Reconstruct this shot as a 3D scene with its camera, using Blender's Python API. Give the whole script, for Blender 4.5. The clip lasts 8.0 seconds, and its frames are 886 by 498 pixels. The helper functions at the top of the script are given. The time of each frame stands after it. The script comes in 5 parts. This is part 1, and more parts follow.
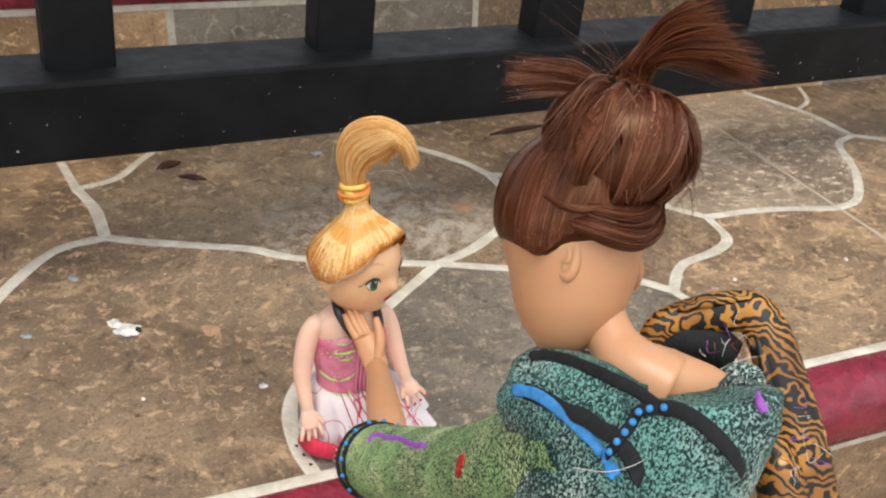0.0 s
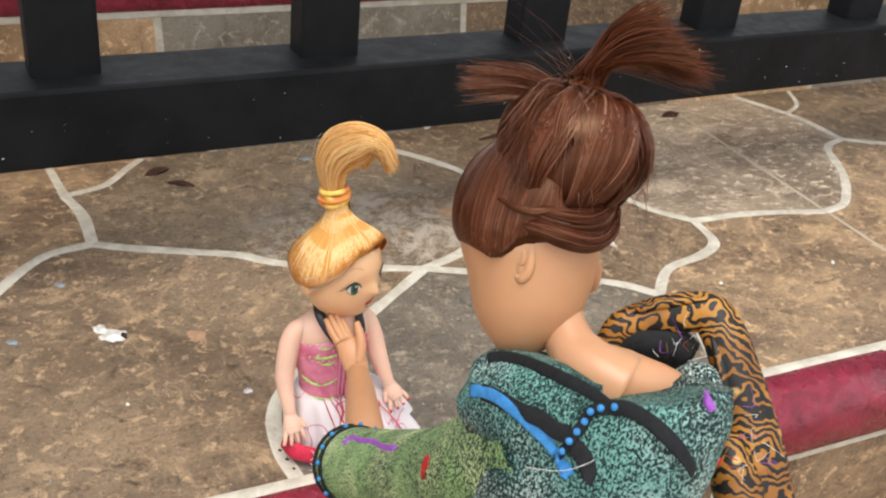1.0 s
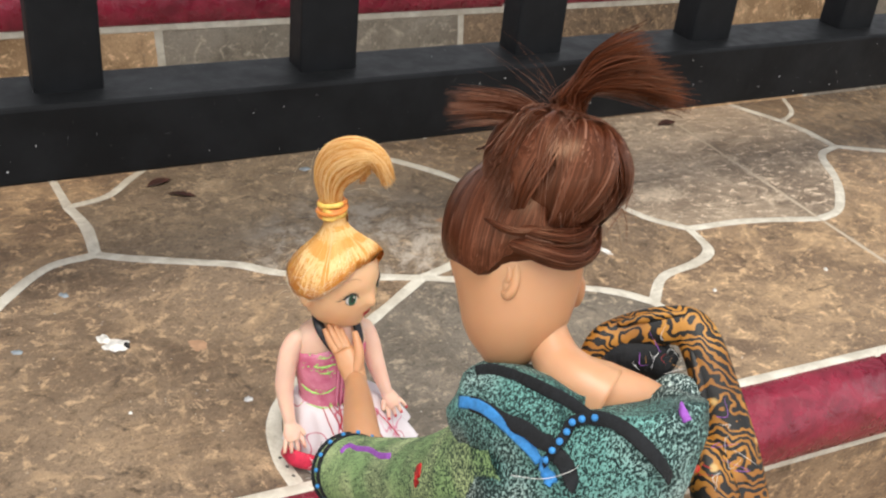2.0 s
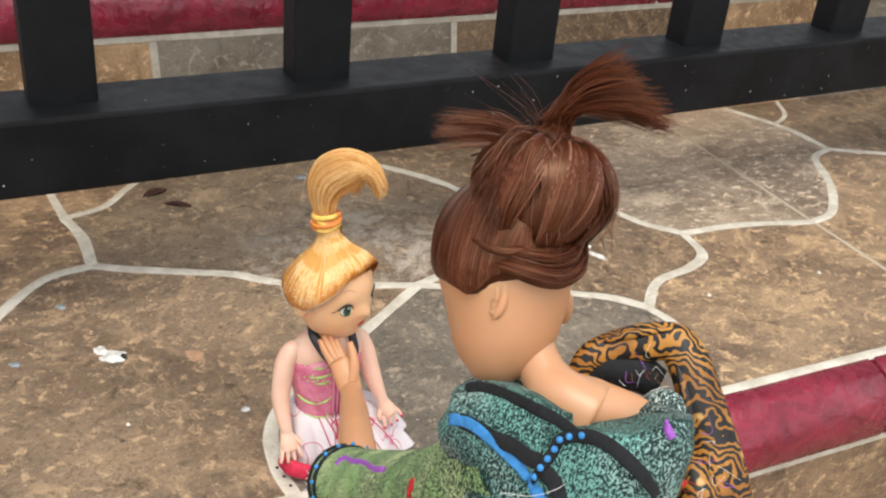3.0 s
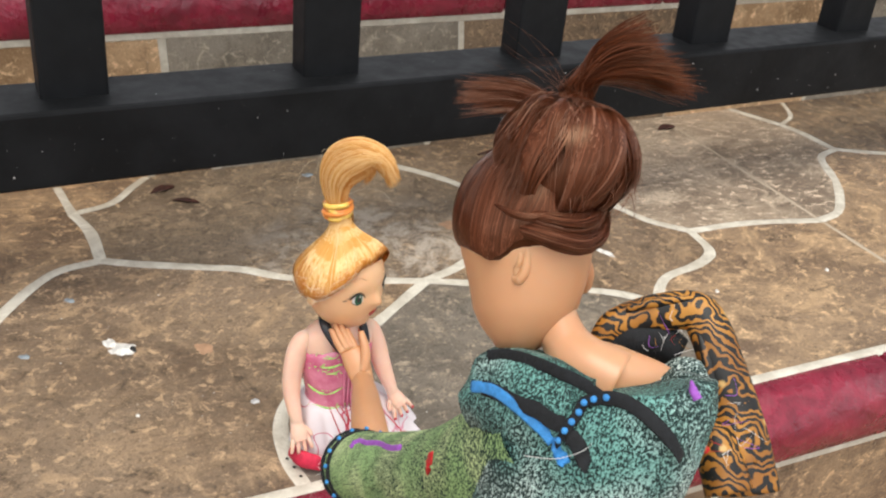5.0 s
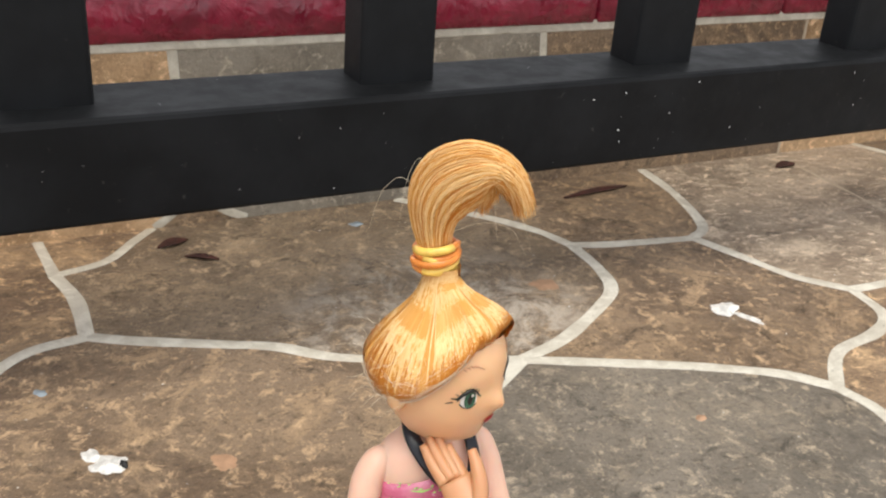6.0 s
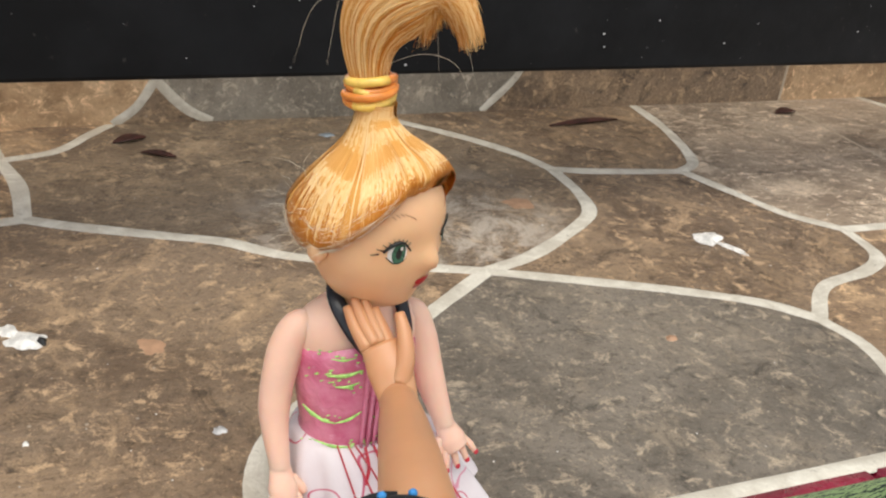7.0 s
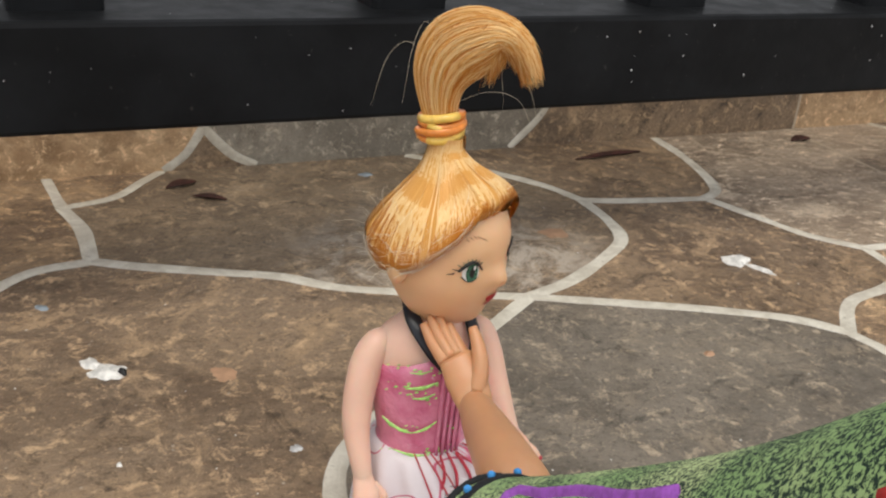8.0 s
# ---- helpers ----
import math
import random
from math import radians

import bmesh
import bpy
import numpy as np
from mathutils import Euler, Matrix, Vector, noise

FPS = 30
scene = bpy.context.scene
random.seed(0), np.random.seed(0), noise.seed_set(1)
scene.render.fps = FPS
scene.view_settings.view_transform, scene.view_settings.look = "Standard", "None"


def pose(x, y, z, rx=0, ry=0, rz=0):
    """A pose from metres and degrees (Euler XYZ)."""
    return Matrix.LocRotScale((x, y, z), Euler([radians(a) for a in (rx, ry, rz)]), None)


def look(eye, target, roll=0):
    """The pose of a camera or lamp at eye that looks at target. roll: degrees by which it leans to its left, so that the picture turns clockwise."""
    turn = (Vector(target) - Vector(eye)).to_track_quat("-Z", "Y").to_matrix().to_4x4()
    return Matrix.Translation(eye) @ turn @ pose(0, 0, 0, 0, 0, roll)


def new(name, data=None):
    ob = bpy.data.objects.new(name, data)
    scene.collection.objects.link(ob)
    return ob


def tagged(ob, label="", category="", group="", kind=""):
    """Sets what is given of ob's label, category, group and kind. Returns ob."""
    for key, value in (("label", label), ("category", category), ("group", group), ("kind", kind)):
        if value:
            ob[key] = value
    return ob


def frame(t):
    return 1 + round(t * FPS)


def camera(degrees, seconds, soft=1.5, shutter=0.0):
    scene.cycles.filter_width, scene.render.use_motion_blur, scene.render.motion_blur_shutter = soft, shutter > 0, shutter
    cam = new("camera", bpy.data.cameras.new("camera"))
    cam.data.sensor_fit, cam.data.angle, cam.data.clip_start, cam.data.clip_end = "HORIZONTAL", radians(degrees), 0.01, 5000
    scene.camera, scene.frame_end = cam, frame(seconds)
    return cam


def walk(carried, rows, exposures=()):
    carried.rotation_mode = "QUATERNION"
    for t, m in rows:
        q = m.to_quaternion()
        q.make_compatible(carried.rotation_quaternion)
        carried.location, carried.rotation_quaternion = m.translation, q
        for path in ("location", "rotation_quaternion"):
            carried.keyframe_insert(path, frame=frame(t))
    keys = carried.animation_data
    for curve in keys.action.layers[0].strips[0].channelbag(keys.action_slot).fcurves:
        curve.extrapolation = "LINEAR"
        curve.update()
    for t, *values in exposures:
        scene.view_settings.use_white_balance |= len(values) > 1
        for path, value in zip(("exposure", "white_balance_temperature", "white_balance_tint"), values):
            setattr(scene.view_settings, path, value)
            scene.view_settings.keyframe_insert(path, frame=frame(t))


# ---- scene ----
import functools

cam = camera(47.8, 8.0, soft=2.2)
PATH = [
    (0, (0.0, -0.034, 0.235), (0.804, 1.491, -0.779), 6.8),
    (0.5, (0.002, -0.037, 0.236), (0.805, 1.492, -0.772), 6.3),
    (1, (0.005, -0.038, 0.236), (0.81, 1.493, -0.768), 6.5),
    (1.5, (0.004, -0.041, 0.238), (0.807, 1.494, -0.762), 6.4),
    (3, (0.005, -0.044, 0.245), (0.812, 1.493, -0.748), 5.7),
    (3.5, (0.005, -0.046, 0.243), (0.814, 1.487, -0.755), 5.5),
    (4, (0.007, -0.052, 0.244), (0.85, 1.467, -0.747), 5.8),
    (4.5, (0.007, -0.055, 0.248), (0.844, 1.482, -0.72), 5.9),
    (5, (0.001, -0.046, 0.239), (0.809, 1.502, -0.737), 5.7),
    (5.2, (-0.002, -0.029, 0.237), (0.772, 1.567, -0.687), 4.4),
    (6.3, (0.034, 0.068, 0.156), (0.823, 1.692, -0.704), 4.4),
    (6.5, (0.038, 0.063, 0.148), (0.788, 1.678, -0.763), 4.8),
    (7, (0.041, 0.058, 0.149), (0.82, 1.667, -0.749), 7.5),
    (7.5, (0.027, 0.051, 0.148), (0.796, 1.69, -0.701), 6.7),
    (8, (0.023, 0.046, 0.152), (0.791, 1.698, -0.673), 5.3),
]
walk(cam, [(t, look(eye, target, roll)) for t, eye, target, roll in PATH], [(0.0, 0.84), (1.0, 0.91), (1.5, 1.0), (3.5, 0.95), (5.0, 0.97), (6.3, 0.99), (6.6, 0.97), (7.0, 0.81), (7.5, 0.64), (8.0, 0.56)])

# ---- light ----
SUN_EL, SUN_AZ = 72.0, 205.0
world = bpy.data.worlds.new("overcast_sky")
scene.world = world
world.use_nodes = True
wn = world.node_tree
sky = wn.nodes.new("ShaderNodeTexSky")
sky.sky_type = "NISHITA"
sky.sun_disc = False
sky.sun_elevation, sky.sun_rotation = radians(SUN_EL), radians(SUN_AZ)
hsv = wn.nodes.new("ShaderNodeHueSaturation")
hsv.inputs["Saturation"].default_value = 0.14
wn.links.new(sky.outputs[0], hsv.inputs["Color"])
wn.links.new(hsv.outputs[0], wn.nodes["Background"].inputs[0])
wn.nodes["Background"].inputs[1].default_value = 0.13
sun = new("sun", bpy.data.lights.new("sun", "SUN"))
sun.data.energy, sun.data.angle, sun.data.color = 1.1, radians(35), (1.0, 0.94, 0.83)
sa, se = radians(SUN_AZ), radians(SUN_EL)
sun.matrix_world = look((math.sin(sa) * math.cos(se) * 3, math.cos(sa) * math.cos(se) * 3, math.sin(se) * 3), (0, 0, 0))

# ---- materials ----


class Nodes:
    """A small builder for node materials."""

    def __init__(self, name, rough=0.5, metal=0.0, spec=0.5):
        self.mat = bpy.data.materials.new(name)
        self.mat.use_nodes = True
        self.t = self.mat.node_tree
        self.b = self.t.nodes["Principled BSDF"]
        self.b.inputs["Roughness"].default_value = rough
        self.b.inputs["Metallic"].default_value = metal
        self.b.inputs["Specular IOR Level"].default_value = spec
        self.co = self.t.nodes.new("ShaderNodeTexCoord").outputs["Object"]

    def put(self, sock, v):
        if isinstance(v, bpy.types.NodeSocket):
            self.t.links.new(v, sock)
        elif isinstance(v, tuple) and len(v) == 3 and sock.type == "RGBA":
            sock.default_value = (*v, 1)
        else:
            sock.default_value = v

    def noise(self, scale, detail=4, rough=0.6, distort=0.0, co=None):
        n = self.t.nodes.new("ShaderNodeTexNoise")
        self.put(n.inputs["Vector"], co or self.co)
        for k, v in (("Scale", scale), ("Detail", detail), ("Roughness", rough), ("Distortion", distort)):
            n.inputs[k].default_value = v
        return n.outputs["Fac"]

    def voro(self, scale, feature="F1", co=None):
        n = self.t.nodes.new("ShaderNodeTexVoronoi")
        n.feature = feature
        self.put(n.inputs["Vector"], co or self.co)
        n.inputs["Scale"].default_value = scale
        return n.outputs["Distance"]

    def wave(self, scale, distort, detail=2.0, dscale=1.0, axis="X", co=None):
        n = self.t.nodes.new("ShaderNodeTexWave")
        n.bands_direction = axis
        self.put(n.inputs["Vector"], co or self.co)
        for k, v in (("Scale", scale), ("Distortion", distort), ("Detail", detail), ("Detail Scale", dscale)):
            n.inputs[k].default_value = v
        return n.outputs["Fac"]

    def step(self, v, lo, hi, a=0.0, b=1.0):
        n = self.t.nodes.new("ShaderNodeMapRange")
        n.interpolation_type = "SMOOTHSTEP"
        for k, x in zip((0, 1, 2, 3, 4), (v, lo, hi, a, b)):
            self.put(n.inputs[k], x)
        return n.outputs[0]

    def mix(self, f, a, b, mode="MIX"):
        n = self.t.nodes.new("ShaderNodeMix")
        n.data_type, n.blend_type = "RGBA", mode
        self.put(n.inputs[0], f), self.put(n.inputs[6], a), self.put(n.inputs[7], b)
        return n.outputs[2]

    def math(self, op, a, b=0.0):
        n = self.t.nodes.new("ShaderNodeMath")
        n.operation = op
        self.put(n.inputs[0], a), self.put(n.inputs[1], b)
        return n.outputs[0]

    def shifted(self):
        """Coordinates moved by each object's random number, so that alike pieces differ."""
        r = self.t.nodes.new("ShaderNodeObjectInfo").outputs["Random"]
        n = self.t.nodes.new("ShaderNodeVectorMath")
        n.operation = "ADD"
        self.t.links.new(self.co, n.inputs[0])
        c = self.t.nodes.new("ShaderNodeCombineXYZ")
        self.put(c.inputs[0], self.math("MULTIPLY", r, 7.3)), self.put(c.inputs[1], self.math("MULTIPLY", r, 3.1))
        self.t.links.new(c.outputs[0], n.inputs[1])
        return n.outputs[0]

    def island(self):
        return self.t.nodes.new("ShaderNodeNewGeometry").outputs["Random Per Island"]

    def color(self, v):
        self.put(self.b.inputs["Base Color"], v)

    def rough(self, v):
        self.put(self.b.inputs["Roughness"], v)

    def bump(self, h, strength, dist):
        n = self.t.nodes.new("ShaderNodeBump")
        n.inputs["Strength"].default_value, n.inputs["Distance"].default_value = strength, dist
        self.put(n.inputs["Height"], h)
        self.t.links.new(n.outputs[0], self.b.inputs["Normal"])


def stone_material(name, dark, mid, light, streak=1.0, stretch=(1, 1, 1), smear=None, pores=1.0):
    """Glazed stone-look ceramic: cloudy browns, streaks, dark pores and sandy flecks. smear: place and size of a pale wash."""
    n = Nodes(name, 0.42)
    co = n.shifted()
    mp = n.t.nodes.new("ShaderNodeMapping")
    mp.inputs["Scale"].default_value = stretch
    n.t.links.new(co, mp.inputs[0])
    co = mp.outputs[0]
    c = n.mix(n.step(n.noise(14, 5, 0.65, 0.6, co), 0.38, 0.62), dark, mid)
    c = n.mix(n.step(n.noise(9, 6, 0.75, 0.9, co), 0.50, 0.66, 0, 0.75 * streak), c, tuple(0.45 * x + 0.55 * y for x, y in zip(mid, light)))
    c = n.mix(n.step(n.noise(30, 7, 0.75, 1.4, co), 0.50, 0.66, 0, 0.9 * streak), c, light)
    c = n.mix(n.step(n.noise(55, 7, 0.8, 1.0, co), 0.53, 0.66, 0, 0.85 * pores), c, tuple(x * 0.42 for x in dark))
    c = n.mix(n.step(n.noise(150, 6, 0.8, 0.5, co), 0.52, 0.64, 0, 0.85), c, tuple(x * 1.5 for x in light))
    c = n.mix(n.step(n.noise(260, 5, 0.8, 0.8, co), 0.54, 0.64, 0, 0.35 * pores), c, tuple(x * 0.38 for x in dark))
    c = n.mix(n.step(n.noise(520, 4, 0.75, 0, co), 0.50, 0.70, 0, 0.65 * pores), c, tuple(x * 0.35 for x in dark))
    c = n.mix(n.step(n.noise(700, 3, 0.7, 0, co), 0.58, 0.75, 0, 0.6), c, tuple(x * 1.7 for x in light))
    c = n.mix(n.step(n.voro(150, co=co), 0.02, 0.09, 0.5, 0), c, (0.66, 0.58, 0.48))
    if smear:
        d = n.t.nodes.new("ShaderNodeVectorMath")
        d.operation = "DISTANCE"
        n.t.links.new(n.co, d.inputs[0])
        d.inputs[1].default_value = (smear[0], smear[1], 0)
        f = n.math("MULTIPLY", n.step(d.outputs["Value"], smear[2] * 0.45, smear[2], 1, 0), n.step(n.noise(50, 7, 0.8, 0.5), 0.44, 0.60, 0, 0.8))
        c = n.mix(f, c, (0.52, 0.45, 0.37))
    n.color(c)
    n.rough(n.step(n.noise(60, 4, 0.6, 0, co), 0.3, 0.7, 0.30, 0.55))
    n.bump(n.math("ADD", n.noise(600, 3, 0.6, 0, co), n.math("MULTIPLY", n.noise(70, 4, 0.6, 0, co), 2.0)), 0.45, 0.0012)
    return n.mat


STONE_BROWN = stone_material("stone_brown", (0.135, 0.092, 0.060), (0.25, 0.178, 0.117), (0.40, 0.275, 0.165))
STONE_SMEAR = stone_material("stone_brown_washed", (0.150, 0.108, 0.072), (0.25, 0.185, 0.125), (0.38, 0.275, 0.175), smear=(0.165, 0.338, 0.075))
STONE_TAN = stone_material("stone_tan", (0.18, 0.12, 0.078), (0.335, 0.23, 0.142), (0.54, 0.365, 0.21), 1.0, (0.9, 1.1, 1))
STONE_GREY = stone_material("stone_grey", (0.140, 0.119, 0.094), (0.228, 0.195, 0.156), (0.34, 0.275, 0.20), 0.7)
STONE_PALE = stone_material("stone_pale", (0.20, 0.148, 0.105), (0.37, 0.285, 0.205), (0.60, 0.48, 0.355), 1.0, (0.8, 1.25, 1))
STONE_ORANGE = stone_material("stone_orange", (0.30, 0.185, 0.095), (0.56, 0.37, 0.21), (0.68, 0.48, 0.29), pores=0.45)
STONE_SLATE = stone_material("stone_slate", (0.19, 0.165, 0.13), (0.31, 0.275, 0.225), (0.39, 0.335, 0.265), 0.7, pores=0.45)


def joint_material():
    n = Nodes("joint_cream", 0.6)
    co = n.shifted()
    c = n.mix(n.step(n.noise(70, 5, 0.7, 0.5, co), 0.35, 0.7), (0.53, 0.485, 0.40), (0.74, 0.70, 0.60))
    c = n.mix(n.step(n.noise(300, 5, 0.75, 0, co), 0.60, 0.75, 0, 0.8), c, (0.22, 0.19, 0.15))
    n.color(c)
    n.bump(n.noise(500, 3, 0.6, 0, co), 0.4, 0.001)
    return n.mat


JOINT = joint_material()


def thin_joint_material():
    n = Nodes("joint_tan", 0.7)
    n.color(n.mix(n.noise(200, 4), (0.42, 0.34, 0.25), (0.56, 0.47, 0.36)))
    return n.mat


THIN_JOINT = thin_joint_material()


def red_material():
    n = Nodes("red_glaze", 0.22, spec=0.6)
    co = n.shifted()
    c = n.mix(n.step(n.noise(50, 5, 0.65, 0.8, co), 0.3, 0.7), (0.15, 0.007, 0.021), (0.30, 0.021, 0.048))
    c = n.mix(n.step(n.noise(260, 4, 0.7, 0, co), 0.62, 0.78, 0, 0.6), c, (0.36, 0.11, 0.12))
    n.color(c)
    n.rough(n.step(n.noise(120, 4, 0.6, 0, co), 0.35, 0.7, 0.2, 0.45))
    n.bump(n.noise(95, 3, 0.5, 0.4, co), 0.55, 0.004)
    return n.mat


RED = red_material()


def iron_material():
    n = Nodes("black_paint", 0.5, spec=0.15)
    c = n.mix(n.step(n.noise(30, 4, 0.6), 0.35, 0.7), (0.0052, 0.0056, 0.0064), (0.0102, 0.0110, 0.0125))
    c = n.mix(n.step(n.noise(220, 5, 0.75), 0.63, 0.74, 0, 0.35), c, (0.10, 0.095, 0.085))
    n.color(c)
    n.rough(n.step(n.noise(90, 4), 0.3, 0.7, 0.50, 0.62))
    n.bump(n.noise(140, 4, 0.6), 0.15, 0.001)
    return n.mat


IRON = iron_material()


def plain(name, col, rough=0.5, var=0.25, scale=150, spec=0.5, bump=0.0, sss=0.0):
    n = Nodes(name, rough, spec=spec)
    f = n.step(n.noise(scale, 4, 0.6), 0.3, 0.7)
    n.color(n.mix(f, tuple(x * (1 - var) for x in col), tuple(min(1, x * (1 + var)) for x in col)))
    if bump:
        n.bump(n.noise(scale * 2, 3, 0.6), 0.4, bump)
    if sss:
        n.b.inputs["Subsurface Weight"].default_value = sss
        n.b.inputs["Subsurface Radius"].default_value = (0.004, 0.0018, 0.001)
        n.b.inputs["Subsurface Scale"].default_value = 0.5
    return n.mat


def hair_material(name, dark, mid, light, rough, spec=0.45):
    n = Nodes(name, rough, spec=spec)
    c = n.mix(n.step(n.island(), 0.0, 0.75), dark, mid)
    c = n.mix(n.step(n.island(), 0.72, 1.0), c, light)
    c = n.mix(n.step(n.noise(90, 3), 0.45, 0.8, 0, 0.3), c, dark)
    n.color(c)
    n.b.inputs["Specular Tint"].default_value = (1.0, 0.66, 0.44, 1)
    return n.mat


CHILD_SKIN = plain("doll_vinyl_pink", (0.86, 0.55, 0.42), 0.42, 0.05, 60, sss=0.25)
FACE_SKIN = plain("doll_vinyl_peach", (0.82, 0.49, 0.27), 0.4, 0.05, 60, sss=0.25)
TAN_SKIN = plain("doll_vinyl_tan", (0.60, 0.30, 0.150), 0.42, 0.05, 50, sss=0.2)
NECK_SKIN = plain("doll_vinyl_tan_neck", (0.66, 0.345, 0.19), 0.33, 0.06, 50, sss=0.2)
# the orange and pale blondes carry the hair's shade and gloss in their colour
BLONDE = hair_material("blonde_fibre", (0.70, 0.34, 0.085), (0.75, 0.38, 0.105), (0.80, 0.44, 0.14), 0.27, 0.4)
SHADE_BLONDE = hair_material("shade_blonde_fibre", (0.52, 0.175, 0.022), (0.60, 0.23, 0.040), (0.67, 0.30, 0.070), 0.30, 0.4)
BROWN_HAIR = hair_material("brown_fibre", (0.052, 0.0125, 0.005), (0.098, 0.027, 0.0115), (0.165, 0.054, 0.028), 0.30, 0.5)
LIT_BLONDE = hair_material("lit_blonde_fibre", (0.84, 0.52, 0.21), (0.88, 0.60, 0.28), (0.90, 0.64, 0.33), 0.27, 0.4)
LIGHT_BROWN = hair_material("light_brown_fibre", (0.13, 0.047, 0.026), (0.24, 0.105, 0.066), (0.40, 0.22, 0.155), 0.34)
RUST_HAIR = hair_material("rust_fibre", (0.060, 0.013, 0.005), (0.115, 0.027, 0.009), (0.19, 0.05, 0.018), 0.36)
CLEAR_FIBRE = plain("clear_fibre", (0.86, 0.76, 0.58), 0.3, 0.1, 400)
BLACK_RIBBON = plain("black_satin", (0.006, 0.008, 0.014), 0.3, 0.3, 400)
BAND_ORANGE = plain("orange_rubber", (0.80, 0.27, 0.05), 0.3, 0.15, 300)
BAND_YELLOW = plain("yellow_rubber", (0.85, 0.56, 0.12), 0.28, 0.15, 300)
LIP_RED = plain("lip_paint", (0.45, 0.015, 0.02), 0.3, 0.1, 400)
NAIL_RED = plain("red_paint", (0.50, 0.03, 0.05), 0.35, 0.15, 400)
EYE_WHITE = plain("eye_white", (0.75, 0.72, 0.68), 0.3, 0.05, 400)
EYE_GREEN = plain("eye_green", (0.04, 0.12, 0.075), 0.25, 0.5, 1800)
EYE_DARK = plain("eye_dark", (0.010, 0.012, 0.012), 0.3, 0.1, 400)
BROW = plain("brow_paint", (0.42, 0.17, 0.08), 0.5, 0.1, 400)
CRIMSON = plain("crimson_cloth", (0.50, 0.015, 0.05), 0.7, 0.3, 300)
BLACK_CLOTH = plain("black_cloth", (0.006, 0.007, 0.009), 0.8, 0.4, 700, bump=0.0006)
BLUE_CLOTH = plain("blue_cloth", (0.045, 0.26, 0.62), 0.7, 0.2, 700, bump=0.0006)
PURPLE_CLOTH = plain("purple_cloth", (0.36, 0.10, 0.52), 0.7, 0.2, 700, bump=0.0006)
RED_CLOTH = plain("red_cloth", (0.55, 0.02, 0.02), 0.7, 0.2, 700, bump=0.0006)
WHITE_CLOTH = plain("white_thread", (0.75, 0.73, 0.70), 0.8, 0.15, 700)
LIME = plain("iridescent_lime", (0.45, 0.85, 0.22), 0.12, 0.3, 900)
PAINT_WHITE = plain("paint_fleck_white", (0.72, 0.70, 0.66), 0.6, 0.3, 250, bump=0.002)
CHIP_BLUE = plain("paint_fleck_blue", (0.25, 0.29, 0.32), 0.6, 0.3, 250)
CHIP_GREY = plain("paint_fleck_grey", (0.50, 0.50, 0.50), 0.5, 0.3, 250)
CHIP_TAN = plain("paint_fleck_tan", (0.42, 0.25, 0.15), 0.6, 0.15, 250)
LEAF = plain("dry_leaf", (0.055, 0.015, 0.010), 0.6, 0.5, 300, bump=0.002)
SOOT = plain("black_speck", (0.01, 0.01, 0.01), 0.6, 0.3, 300)
CONCRETE = plain("concrete", (0.30, 0.28, 0.25), 0.85, 0.3, 12, bump=0.004)


def bodice_material():
    n = Nodes("pink_foil", 0.25, spec=0.7)
    c = n.mix(n.step(n.noise(120, 3), 0.35, 0.65), (0.64, 0.13, 0.25), (0.78, 0.26, 0.39))
    c = n.mix(n.step(n.noise(300, 4, 0.7, 1.0), 0.58, 0.72, 0, 0.5), c, (0.86, 0.50, 0.62))
    n.color(c)
    n.b.inputs["Coat Weight"].default_value = 0.5
    n.bump(n.noise(420, 3, 0.6, 0.8), 0.5, 0.0010)
    return n.mat


def skirt_material():
    n = Nodes("white_print", 0.75)
    d1 = n.noise(55, 1.0, 0.4, 0.8)
    line = n.math("MULTIPLY", n.step(n.math("ABSOLUTE", n.math("SUBTRACT", d1, 0.47)), 0.004, 0.012, 1, 0), 0.85)
    d2 = n.noise(38, 1.0, 0.4, 1.5)
    line2 = n.math("MULTIPLY", n.step(n.math("ABSOLUTE", n.math("SUBTRACT", d2, 0.56)), 0.004, 0.014, 1, 0), 0.75)
    c = n.mix(n.noise(90, 3), (0.66, 0.58, 0.61), (0.82, 0.77, 0.79))
    c = n.mix(line, c, (0.55, 0.035, 0.12))
    c = n.mix(line2, c, (0.66, 0.16, 0.27))
    n.color(c)
    n.bump(n.noise(900, 2), 0.2, 0.0004)
    return n.mat


def speckle_material(name, ground, pale, tint, cover):
    """A woven print of short pale flecks on a dark ground."""
    n = Nodes(name, 0.75)
    mp = n.t.nodes.new("ShaderNodeMapping")
    mp.inputs["Scale"].default_value = (1.0, 1.0, 0.62)
    n.t.links.new(n.co, mp.inputs[0])
    big = n.noise(60, 3, 0.6)
    f = n.math("ADD", n.noise(2900, 3, 0.7, 0.3, mp.outputs[0]), n.math("MULTIPLY", n.math("SUBTRACT", big, 0.5), 0.25))
    c = n.mix(n.step(n.noise(45, 2), 0.4, 0.62), pale, tint)
    n.color(n.mix(n.step(f, cover, cover + 0.045), ground, c))
    n.bump(n.noise(2200, 2), 0.35, 0.0004)
    return n.mat


